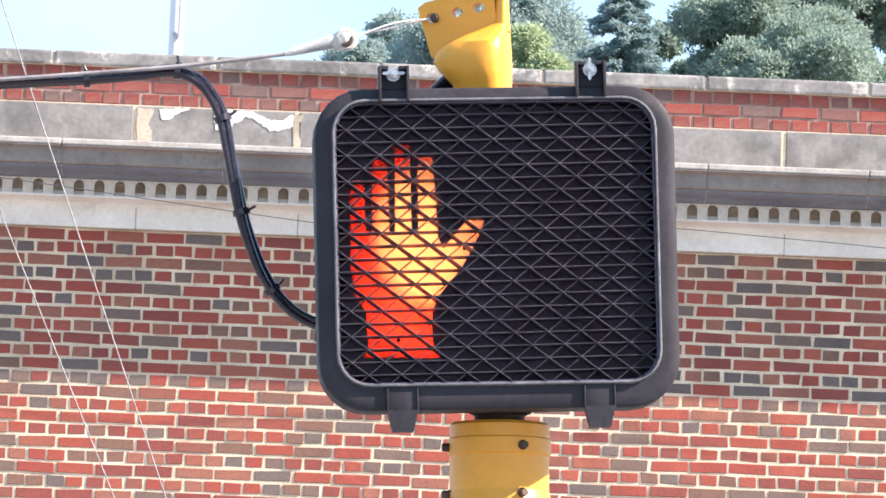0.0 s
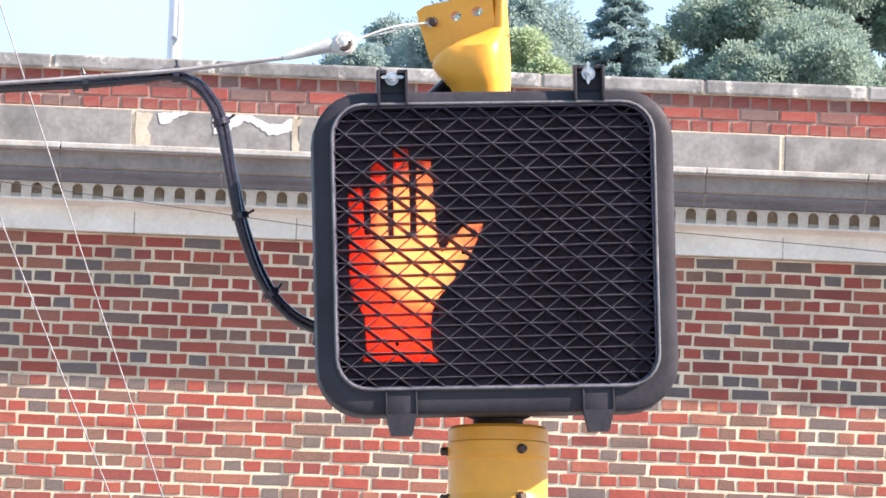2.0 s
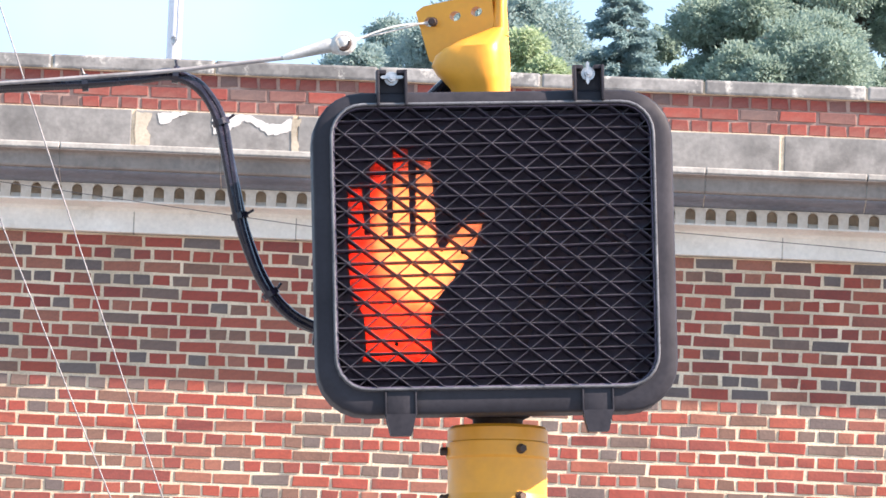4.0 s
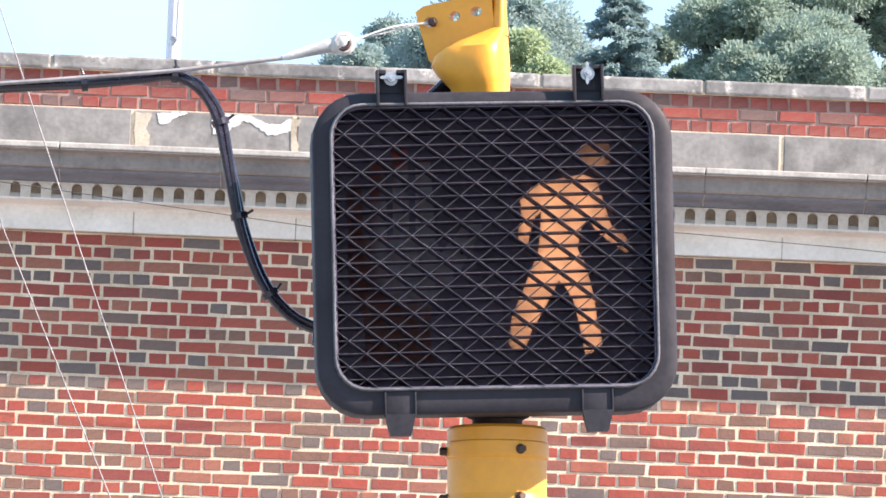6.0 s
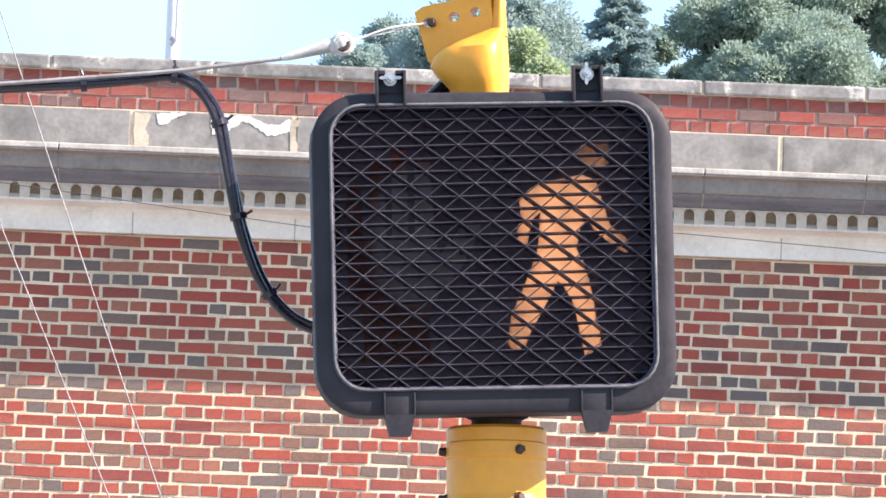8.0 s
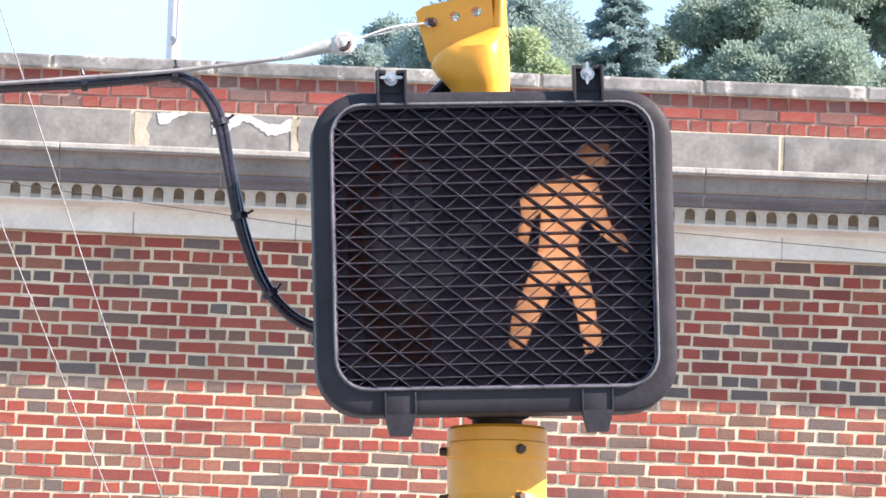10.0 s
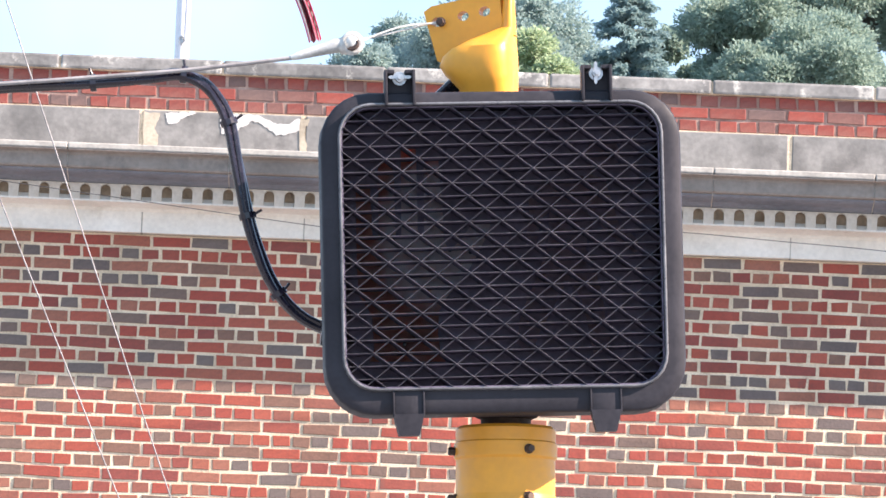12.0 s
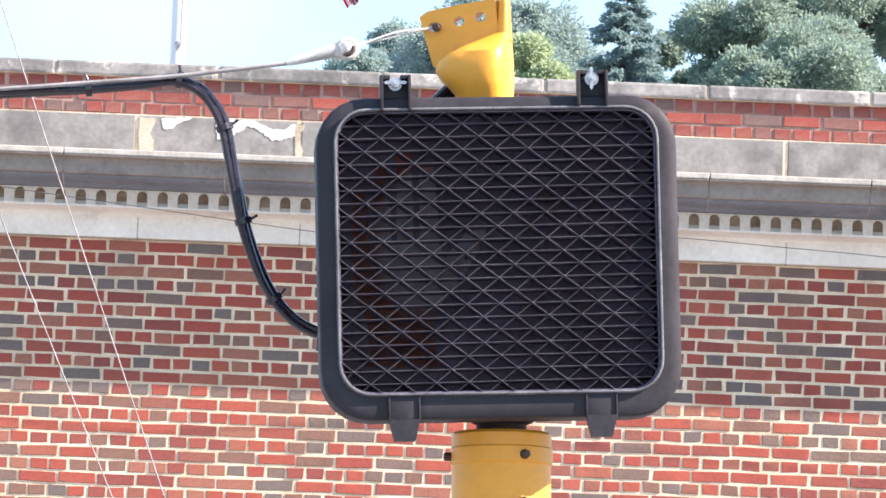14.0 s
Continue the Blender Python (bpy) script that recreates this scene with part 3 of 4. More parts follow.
    for k in range(-14, 36):
        lines += [("diagonal_louvre", first + along * 2 * k, along + down, 0.0044, 0.0009), ("diagonal_louvre", first + along * 2 * k, along - down, 0.0060, 0.0009)]
    for name, p, d, front, thick in lines:
        ends = span(p, d)
        if ends:
            blade = part(name, strip(*ends, 0.0405 - front, front, thick), M_LOUVRE, crate)
            blade.data.materials.append(M_EDGE)
    lamps = []
    for name, middle, rx, rz, glow in (("stop_lamp", (-0.099, 0.0785, -0.0236), 0.0094, 0.110, M_STOP_GLOW), ("walk_lamp", (0.094, 0.0785, -0.0320), 0.0104, 0.140, M_WALK_GLOW)):
        # six narrow lamp panels side by side, which turn like the slats of a blind
        for slot in range(6):
            at = (middle[0] + (slot - 2.5) * (2 * rx + 0.0012), middle[1], middle[2])
            lamp = part(name, loft(bmesh.new(), [at_y(rounded(2 * rx * k, 2 * rz * k, 0.004 * k), y) for k, y in ((0.97, -0.002), (1.0, 0.0), (1.0, 0.001), (0.6, 0.003))], True, True), M_FLOCK, s, "lamp panel with a dark back")
            lamp.location = at
            part("lamp_face", loft(bmesh.new(), [at_y(rounded(1.88 * rx, 1.96 * rz, 0.0036), y) for y in (-0.0023, -0.0030)], True, True), glow, lamp, "glowing lamp face")
            lamps.append(lamp)
            # an added, unseen dark half-round trough behind the panel, to stop its light leaking
            bm = bmesh.new()
            arc = [(math.cos(radians(18 * i)), math.sin(radians(18 * i))) for i in range(11)]
            r = rx + 0.0005
            tall = (-rz - 0.0025, rz + 0.0025)
            loft(bm, [[(at[0] + r * c, at[1] + r * q, at[2] + z) for c, q in arc] for z in tall], False, False, False)
            for z in tall:
                bm.faces.new([bm.verts.new((at[0] + r * c, at[1] + r * q, at[2] + z)) for c, q in arc])
            trough = part("lamp_trough", bm, M_FLOCK, s, "added matt black trough that blocks lamp light")
            trough.modifiers.new("thick", "SOLIDIFY").thickness = 0.0004
    part("gland", tube(bmesh.new(), [Vector((-0.233, 0.12, -0.098)), Vector((-0.215, 0.12, -0.100))], 0.016, 12), M_RUBBER, s, "", True)
    return lamps


def part_flat(name, loops, front, back, material, parent, label=""):
    return laid(name, flat(loops, front, back), material, parent, label)


def clip_plate(x, z):
    """An upright hasp: a sunk plate between two deep ribs with turned-in tops, standing above the frame."""
    bm = bmesh.new()
    box(bm, (x - 0.0195, 0.008, z - 0.034), (x + 0.0195, 0.014, z + 0.009), 0.0012)
    for s in (-1, 1):
        box(bm, (x + s * 0.0182 - 0.0020, -0.010, z - 0.034), (x + s * 0.0182 + 0.0020, 0.010, z + 0.0125), 0.0010)
        box(bm, (x + s * 0.0128 - 0.0060, -0.008, z + 0.0075), (x + s * 0.0128 + 0.0060, 0.010, z + 0.0125), 0.001)
    return bm


def wing_nut(x, z, turn):
    bm = bmesh.new()
    y = 0.003
    for r, a, b in ((0.0092, 0.004, 0.001), (0.0055, 0.001, -0.007), (0.003, -0.007, -0.013)):
        loft(bm, [[(x + r * math.cos(0.5236 * i), d, z + r * math.sin(0.5236 * i)) for i in range(12)] for d in (a, b)], True, True)
    for s in (-1, 1):
        lobe = [(0.003, -0.002), (0.0125, 0.0005), (0.015, 0.0045), (0.012, 0.0065), (0.007, 0.005), (0.003, 0.003)]
        loft(bm, [[(x + s * px, d, z + pz * s * 0.7 + 0.001) for px, pz in lobe] for d in (-0.003, -0.006)], True, True)
    bmesh.ops.rotate(bm, verts=bm.verts, cent=(x, 0, z), matrix=Matrix.Rotation(radians(-turn), 3, "Y"))
    return bm


def foot(x, z):
    """A hinge lug: two low ribs on the frame and a tab that narrows downwards."""
    bm = bmesh.new()
    for s in (-1, 1):
        box(bm, (x + s * 0.0195 - 0.0012, -0.0035, z - 0.002), (x + s * 0.0195 + 0.0012, 0.006, z + 0.033), 0.0008)
    box(bm, (x - 0.0185, -0.001, z - 0.002), (x + 0.0185, 0.006, z + 0.031), 0.001)
    loops = []
    for w, d, dz in ((0.0195, 0.018, 0.001), (0.0188, 0.018, -0.004), (0.0138, 0.016, -0.0255), (0.013, 0.014, -0.027)):
        loops.append([(x - w, -0.004, z + dz), (x + w, -0.004, z + dz), (x + w, d, z + dz), (x - w, d, z + dz)])
    loft(bm, loops, True, True)
    return bm


# ---- pole, hanger and cables ----
def hex_bolt(at, out, r=0.0057, length=0.010):
    """A hexagon head that points along out."""
    o = Vector(out).normalized()
    a = o.orthogonal().normalized()
    b = o.cross(a)
    bm = bmesh.new()
    at = Vector(at)
    loops = [[at + o * d + q * (math.cos(1.0472 * i) * a + math.sin(1.0472 * i) * b) for i in range(6)] for q, d in ((r, -0.01), (r, length * 0.8), (r * 0.85, length))]
    loft(bm, loops, True, True)
    loft(bm, [[at + o * d + r * 1.18 * (math.cos(0.5236 * i) * a + math.sin(0.5236 * i) * b) for i in range(12)] for d in (-0.004, 0.0018)], True, True)
    return bm


def signal_pole():
    zt, z1, z2, z3 = 2.5219, 2.5015, 2.4808, 2.4329
    tilt = 1.9
    px = 0.0805 + zt * math.tan(radians(tilt))
    p = thing("signal_pole", pose(px, 10.12, 0, 0, -tilt, 0), "yellow enamelled steel pole with a bolted collar", "pole")
    r = 0.0662
    part("shaft", turned(bmesh.new(), [(r * 0.93, 0.02), (r * 0.93, z3 - 0.06)], n=40), M_YELLOW, p, "", True)
    part("foot_flange", turned(bmesh.new(), [(0.15, 0.0), (0.15, 0.018), (0.09, 0.03), (r, 0.10), (r * 0.94, 0.11)], n=40), M_YELLOW, p, "", True)
    collar = part("collar", turned(bmesh.new(), [(r * 0.95, z3 - 0.2), (r + 0.0005, z3 - 0.19), (r + 0.0005, z3 - 0.004), (r - 0.001, z3 - 0.002), (r - 0.001, z3), (r - 0.001, z2 - 0.003), (r + 0.0015, z2), (r + 0.0015, z1 - 0.002),
                                                (r - 0.0005, z1), (r - 0.0005, zt - 0.004), (r - 0.004, zt), (r - 0.02, zt + 0.0005)], n=48), M_YELLOW, p, "", True)
    for z in (z1 - 0.0125, z3 - 0.006):
        for a in (-64, 189):
            o = Vector((math.cos(radians(a)), math.sin(radians(a)), 0))
            part("bolt", hex_bolt(o * r + Vector((0, 0, z)), o), M_RUST, collar, "rusty bolt head")
    part("neck", turned(bmesh.new(), [(0.033, zt - 0.01), (0.033, zt + 0.010), (0.042, zt + 0.014), (0.043, zt + 0.03)], n=32), M_RUST, p, "rusty dark steel neck", True)


FIN = ((-0.0894, 0.3302), (-0.0785, 0.3372), (-0.0413, 0.3429), (0.0145, 0.3492), (0.0194, 0.2962), (-0.0427, 0.2843), (-0.0626, 0.2568), (-0.0725, 0.2647))
FIN_HOLES = ((-0.0705, 0.3158), (-0.0356, 0.3216), (-0.0062, 0.326))
BELL = ((0.0241, 0.3519, 0.0079), (0.0221, 0.3022, 0.0116), (0.0126, 0.2948, 0.0217), (0.0016, 0.2859, 0.0333), (-0.0087, 0.2755, 0.0441), (-0.0146, 0.2651, 0.0504), (-0.0171, 0.2531, 0.0526), (-0.0133, 0.2403, 0.0493), (-0.0080, 0.2290, 0.0437), (-0.0048, 0.2214, 0.0403), (-0.0026, 0.2034, 0.0384))


def squarish(cx, cy, z, rx, ry, turn, n=40):
    """A loop between an ellipse and a rectangle, turned about its middle, as wide as told."""
    pts = []
    for i in range(n):
        c, q = math.cos(6.28318 * i / n), math.sin(6.28318 * i / n)
        k = (abs(c) ** 3.6 + abs(q) ** 3.6) ** (-1 / 3.6)
        p = Matrix.Rotation(radians(turn), 2) @ Vector((rx * k * c, ry * k * q))
        pts.append(p)
    wide = max(p.x for p in pts)
    return [(cx + p.x * rx / wide, cy + p.y, z) for p in pts]


def span_hanger():
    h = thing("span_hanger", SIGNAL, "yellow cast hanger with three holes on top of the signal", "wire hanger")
    cy = 0.125
    holes = []
    for x, z in FIN_HOLES:
        holes.append([(x + 0.0078 * math.cos(0.5236 * i), z + 0.0066 * math.sin(0.5236 * i)) for i in range(12)])
    # the lug is turned a little away from the signal's face
    fin = part_flat("fin", [FIN] + holes, -0.010, 0.010, M_YELLOW, h, "flat lug with three round holes")
    fin.matrix_basis = pose(0.019, cy, 0, 0, 0, -20) @ pose(-0.019, 0, 0)
    loops = [squarish(x, cy, z, rx, min(0.046, max(0.020, rx * 1.1)), -20) for x, z, rx in BELL]
    part("bell", loft(bmesh.new(), loops[1:], True, True), M_YELLOW, h, "", True)
    x, z, rx = BELL[1]
    x1, z1, r1 = BELL[0]
    part("column", loft(bmesh.new(), [ring(x, cy, z - 0.01, rx, 0.020, 28), ring(x1, cy, z1 - 0.01, r1, 0.018, 28), ring(x1, cy, z1 - 0.004, r1 * 0.93, 0.016, 28), ring(x1, cy, z1, r1 * 0.7, 0.012, 28)], True, True), M_YELLOW, h, "", True)


def span_wire():
    w = thing("span_wire", pose(0, 0, 0), "stranded steel span wire ending in a grip at the hanger", "wire")
    way = spline(((-1.2579, 10.1200, 2.8789), (-0.8879, 10.1200, 2.9187), (-0.5915, 10.1200, 2.9487), (-0.4878, 10.1200, 2.9604), (-0.3693, 10.1200, 2.9742), (-0.2953, 10.1200, 2.9855), (-0.2198, 10.1200, 2.9976)), 10)
    bm = bmesh.new()
    tube(bm, way, 0.0029, 8)
    part("strand", bm, M_WIRE, w, "", True)
    grip = spline(((-0.2213, 10.1200, 2.9975), (-0.2103, 10.1200, 3.0010), (-0.1882, 10.1200, 3.0079), (-0.1662, 10.1200, 3.0148), (-0.1537, 10.1200, 3.0183)), 5)
    part("grip", tube(bmesh.new(), grip, [0.0035 + 0.0058 * min(1, i / (len(grip) * 0.75)) for i in range(len(grip))], 14), M_GREY, w, "tapered pale grey wire grip", True)
    c = Vector((-0.1418, 10.1200, 3.0195))
    d, up = Vector((0.95, 0, 0.27)).normalized(), Vector((-0.27, 0, 0.95)).normalized()
    bm = bmesh.new()
    tube(bm, [c + 0.0115 * (math.cos(0.3307 * i) * d + math.sin(0.3307 * i) * up) + Vector((0, -0.004, 0)) for i in range(20)], 0.0046, 8)
    tube(bm, [c - d * 0.018, c - d * 0.010], [0.0095, 0.0125], 12)
    bmesh.ops.create_uvsphere(bm, u_segments=20, v_segments=12, radius=0.0125, matrix=Matrix.Translation(c))
    eye = part("thimble", bm, M_GREY, w, "pale steel eye and clevis", True)
    # solid dark crescents laid on the eye's front, drawn in place of gaps
    for k, r in ((-1, 0.0085), (1, 0.0070)):
        arc = [c + k * 0.001 * d + r * (math.cos(0.2 * i) * d + math.sin(0.2 * i) * up) + Vector((0, -0.0108, 0)) for i in range(-12, 2)]
        part("gap", tube(bmesh.new(), arc, [0.0006 + 0.0022 * math.sin(math.pi * (i + 1) / 15) for i in range(14)], 8), M_RUST, eye, "solid dark crescent on the front of the eye", True)
    link = spline(((-0.1330, 10.1200, 3.0229), (-0.1183, 10.1240, 3.0292), (-0.0816, 10.1310, 3.0427), (-0.0484, 10.1370, 3.0515), (-0.0190, 10.1400, 3.0566)), 6)
    bm = bmesh.new()
    for k in (-1, 1):
        tube(bm, [p + Vector((0, 0.002 * k, 0.0022 * k * math.cos(i * 0.25))) for i, p in enumerate(link)], 0.0013, 6)
    part("tail", bm, M_GREY, w, "doubled wire tail", True)
    e = link[-1]
    part("bolt", hex_bolt(e + Vector((-0.007, -0.006, -0.001)), (-0.2, -1, 0), 0.0052, 0.007), M_RUST, w, "dark bolt in the lug")


def signal_cable():
    w = thing("signal_cable", pose(0, 0, 0), "black cables strapped under the span wire, looping into the signal", "cable")
    way = spline(((-1.2588, 10.1300, 2.8734), (-0.8885, 10.1300, 2.9140), (-0.5919, 10.1300, 2.9455), (-0.4806, 10.1300, 2.9553), (-0.4064, 10.1300, 2.9643), (-0.3657, 10.1300, 2.9712), (-0.3355, 10.1300, 2.9604), (-0.3119, 10.1300, 2.9336), (-0.2981, 10.1300, 2.9063), (-0.2891, 10.1300, 2.8706), (-0.2790, 10.1300, 2.8260), (-0.2682, 10.1300, 2.7815), (-0.2554, 10.1300, 2.7446), (-0.2390, 10.1300, 2.7079), (-0.2192, 10.1300, 2.6787), (-0.1960, 10.1300, 2.6573), (-0.1732, 10.1300, 2.6455), (-0.1469, 10.1300, 2.6383)), 8)
    for k in range(3):
        way2 = []
        for i, p in enumerate(way):
            a = k * 2.094 + 0.8 + i * 0.035
            way2.append(p + Vector((0.0046 * math.cos(a), 0.0046 * math.sin(a * 1.3), 0.0040 * math.sin(a))))
        part("strand", tube(bmesh.new(), way2, 0.0051, 8), M_RUBBER, w, "", True)
    for q in ((-0.4858, 10.1300, 2.9558), (-0.3620, 10.1300, 2.9714), (-0.2990, 10.1300, 2.9093), (-0.2691, 10.1300, 2.7852), (-0.2231, 10.1300, 2.6846)):
        q = Vector(q)
        i = min(range(1, len(way) - 1), key=lambda j: (way[j] - q).length)
        d = (way[i + 1] - way[i - 1]).normalized()
        bm = bmesh.new()
        tube(bm, [way[i] - d * 0.004, way[i] + d * 0.004], 0.0118, 12)
        n = d.cross(Vector((0, 1, 0))).normalized()
        tube(bm, [way[i] + n * 0.008, way[i] + n * 0.020 - d * 0.004], 0.0019, 6)
        part("cable_tie", bm, M_RUBBER, w)
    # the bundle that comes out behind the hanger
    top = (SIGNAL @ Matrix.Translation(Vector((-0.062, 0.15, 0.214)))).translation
    for k in range(3):
        a = Vector((0.006 * k, 0.006 * k, 0))
        pts = [top + a + Vector((-0.03, 0.0, -0.02)), top + a + Vector((-0.012, 0, 0.0)), top + a + Vector((0.012, -0.01, 0.024))]
        part("lead", tube(bmesh.new(), spline(pts, 4), 0.0055, 8), M_RUBBER, w, "", True)


def guy_wire(ends, label):
    a, b = (Vector(p) for p in ends)
    w = thing("guy_wire", pose(0, 0, 0), label, "wire", "guy wires")
    bm = bmesh.new()
    way = [a.lerp(b, i / 60) + Vector((0, 0, -0.05 * math.sin(math.pi * i / 60))) for i in range(61)]
    tube(bm, way, 0.0023, 6)
    part("strand", bm, M_WIRE, w, "", True)


def facade_wire():
    w = thing("facade_wire", pose(0, 0, 0), "thin dark wire slung along the front of the building", "wire")
    part("strand", tube(bmesh.new(), spline(((-4.3068, 39.3000, 6.5607), (-3.1439, 39.3000, 6.4127), (-2.2737, 39.3000, 6.3316), (-1.4760, 39.3000, 6.2475), (-0.6846, 39.3000, 6.1662), (-0.1868, 39.3000, 6.1311), (0.3309, 39.3000, 6.1753), (0.7623, 39.3000, 6.2131), (1.1839, 39.3000, 6.2098), (1.7159, 39.3000, 6.1819), (2.2595, 39.3000, 6.1516), (3.5090, 39.3000, 6.0569)), 8), 0.0022, 6), M_DARKWIRE, w, "", True)


LAMPS = pedestrian_signal()
signal_pole()
span_hanger()
span_wire()
signal_cable()
guy_wire(((-2.9000, 25.0000, 9.0000), (0.5073, 25.0000, 0.0000)), "thin pale steel guy wire slanting down across the facade")
guy_wire(((-3.4398, 25.0000, 9.0000), (0.5885, 25.0000, 0.0000)), "thin pale steel guy wire, the lower of two")
facade_wire()


# ---- paint left on the stone ----
def torn(loop, steps=7):
    """The loop with a ragged edge."""
    out = []
    for (ax, az), (bx, bz) in zip(loop, loop[1:] + loop[:1]):
        for i in range(steps):
            u = i / steps
            x, z = ax + (bx - ax) * u, az + (bz - az) * u
            q = Vector((x * 30, z * 30, 3.0))
            out.append((x + 0.010 * noise.noise(q) + 0.006 * noise.noise(q * 3.1), z + 0.010 * noise.noise(q + Vector((9, 4, 0))) + 0.006 * noise.noise(q * 3.3)))
    return out


for loop in (((-1.4997, 6.7661), (-1.4388, 6.7744), (-1.3487, 6.7840), (-1.3424, 6.7724), (-1.3854, 6.7560), (-1.4137, 6.7342), (-1.4479, 6.7152), (-1.4827, 6.7108), (-1.4951, 6.7280)), ((-1.2164, 6.7628), (-1.1323, 6.7751), (-1.0303, 6.7792), (-0.9768, 6.7549), (-0.9262, 6.7334), (-0.8682, 6.7416), (-0.8194, 6.7612), (-0.7930, 6.7564), (-0.7915, 6.7212), (-0.8311, 6.6931), (-0.8857, 6.6732), (-0.9269, 6.6804), (-0.9629, 6.7025), (-0.9990, 6.7275), (-1.0523, 6.7459), (-1.0976, 6.7147), (-1.1257, 6.6900), (-1.1479, 6.6626), (-1.1772, 6.6644), (-1.2097, 6.6748))):
    tagged(part_flat("paint_patch", [torn(loop)], WALL_Y - 0.0145, WALL_Y - 0.0115, M_PAINT, None), "torn remnant of white paint on a limestone block", "paint patch", "paint remnants")


for a, b in ((-1.612, -1.535), (-0.806, -0.765)):
    loop = ((a, Z["stone"] + 0.012), (b - 0.01, Z["stone"] + 0.012), (b, Z["stone"] + 0.09), (b - 0.018, Z["stone"] + 0.15), (b + 0.008, Z["parapet"] - 0.02), (a, Z["parapet"] - 0.014))
    tagged(part_flat("mortar_repair", [torn(loop)], WALL_Y - 0.0150, WALL_Y - 0.0110, M_REPAIR, None), "tan patch of repair mortar beside a stone joint", "mortar patch", "mortar repairs")


# ---- flagpole and flag ----
POLE_X, POLE_Y = -1.5170, 42.0
HOIST = Vector((-1.5175, 42.0000, 8.3705))


def flagpole():
    f = thing("flagpole", pose(POLE_X, POLE_Y, Z["lip"] - 0.02), "slender white-painted metal flagpole on the roof", "flagpole")
    part("shaft", turned(bmesh.new(), [(0.040, 0.0), (0.040, 1.2), (0.030, 3.4), (0.028, 3.42)], n=24), M_WHITE, f, "", True)
    part("base", turned(bmesh.new(), [(0.12, 0.0), (0.12, 0.02), (0.05, 0.05), (0.045, 0.12)], n=24), M_WHITE, f, "", True)
    part("ball", turned(bmesh.new(), [(0.01, 3.42)] + [(0.06 * math.sin(radians(a)), 3.48 - 0.06 * math.cos(radians(a))) for a in range(20, 180, 20)], n=20), M_STEEL, f, "", True)
    bm = bmesh.new()
    zc = 0.975
    box(bm, (-0.010, -0.058, zc - 0.010), (0.010, -0.03, zc + 0.010), 0.003)
    box(bm, (-0.008, -0.066, zc - 0.030), (0.006, -0.054, zc + 0.026), 0.004)
    tube(bm, [Vector((0.016 * math.cos(0.7 * i), -0.060 - 0.001 * i, zc + 0.020 * math.sin(0.7 * i))) for i in range(14)], 0.004, 6)
    part("cleat", bm, M_STEEL, f, "dull rope cleat with turns of rope")
    part("halyard", tube(bmesh.new(), [Vector((0.026, -0.04, zc)), Vector((0.026, -0.035, 3.3))], 0.004, 6), M_WHITE, f, "rope")


def cloth_material(name, colour):
    m = bpy.data.materials.new(name)
    m.use_nodes = True
    nt, ln = m.node_tree, m.node_tree.links
    nt.nodes.remove(nt.nodes["Principled BSDF"])
    tr, df = node(m, "ShaderNodeBsdfTranslucent"), node(m, "ShaderNodeBsdfDiffuse")
    tc = node(m, "ShaderNodeTexCoord")
    nz = node(m, "ShaderNodeTexNoise", Scale=60.0, Detail=3.0)
    mx = node(m, "ShaderNodeMix")
    mx.data_type = "RGBA"
    mx.inputs["A"].default_value = (*[c * 0.85 for c in colour], 1)
    mx.inputs["B"].default_value = (*colour, 1)
    ln.new(tc.outputs["Object"], nz.inputs["Vector"])
    ln.new(nz.outputs["Fac"], mx.inputs["Factor"])
    ms = node(m, "ShaderNodeMixShader", Fac=0.45)
    for n in (tr, df):
        ln.new(mx.outputs["Result"], n.inputs["Color"])
    ln.new(df.outputs[0], ms.inputs[1])
    ln.new(tr.outputs[0], ms.inputs[2])
    ln.new(ms.outputs[0], nt.nodes["Material Output"].inputs["Surface"])
    return m


COLS, STRIPES, FLY, DROP = 20, 13, 1.5, 0.62
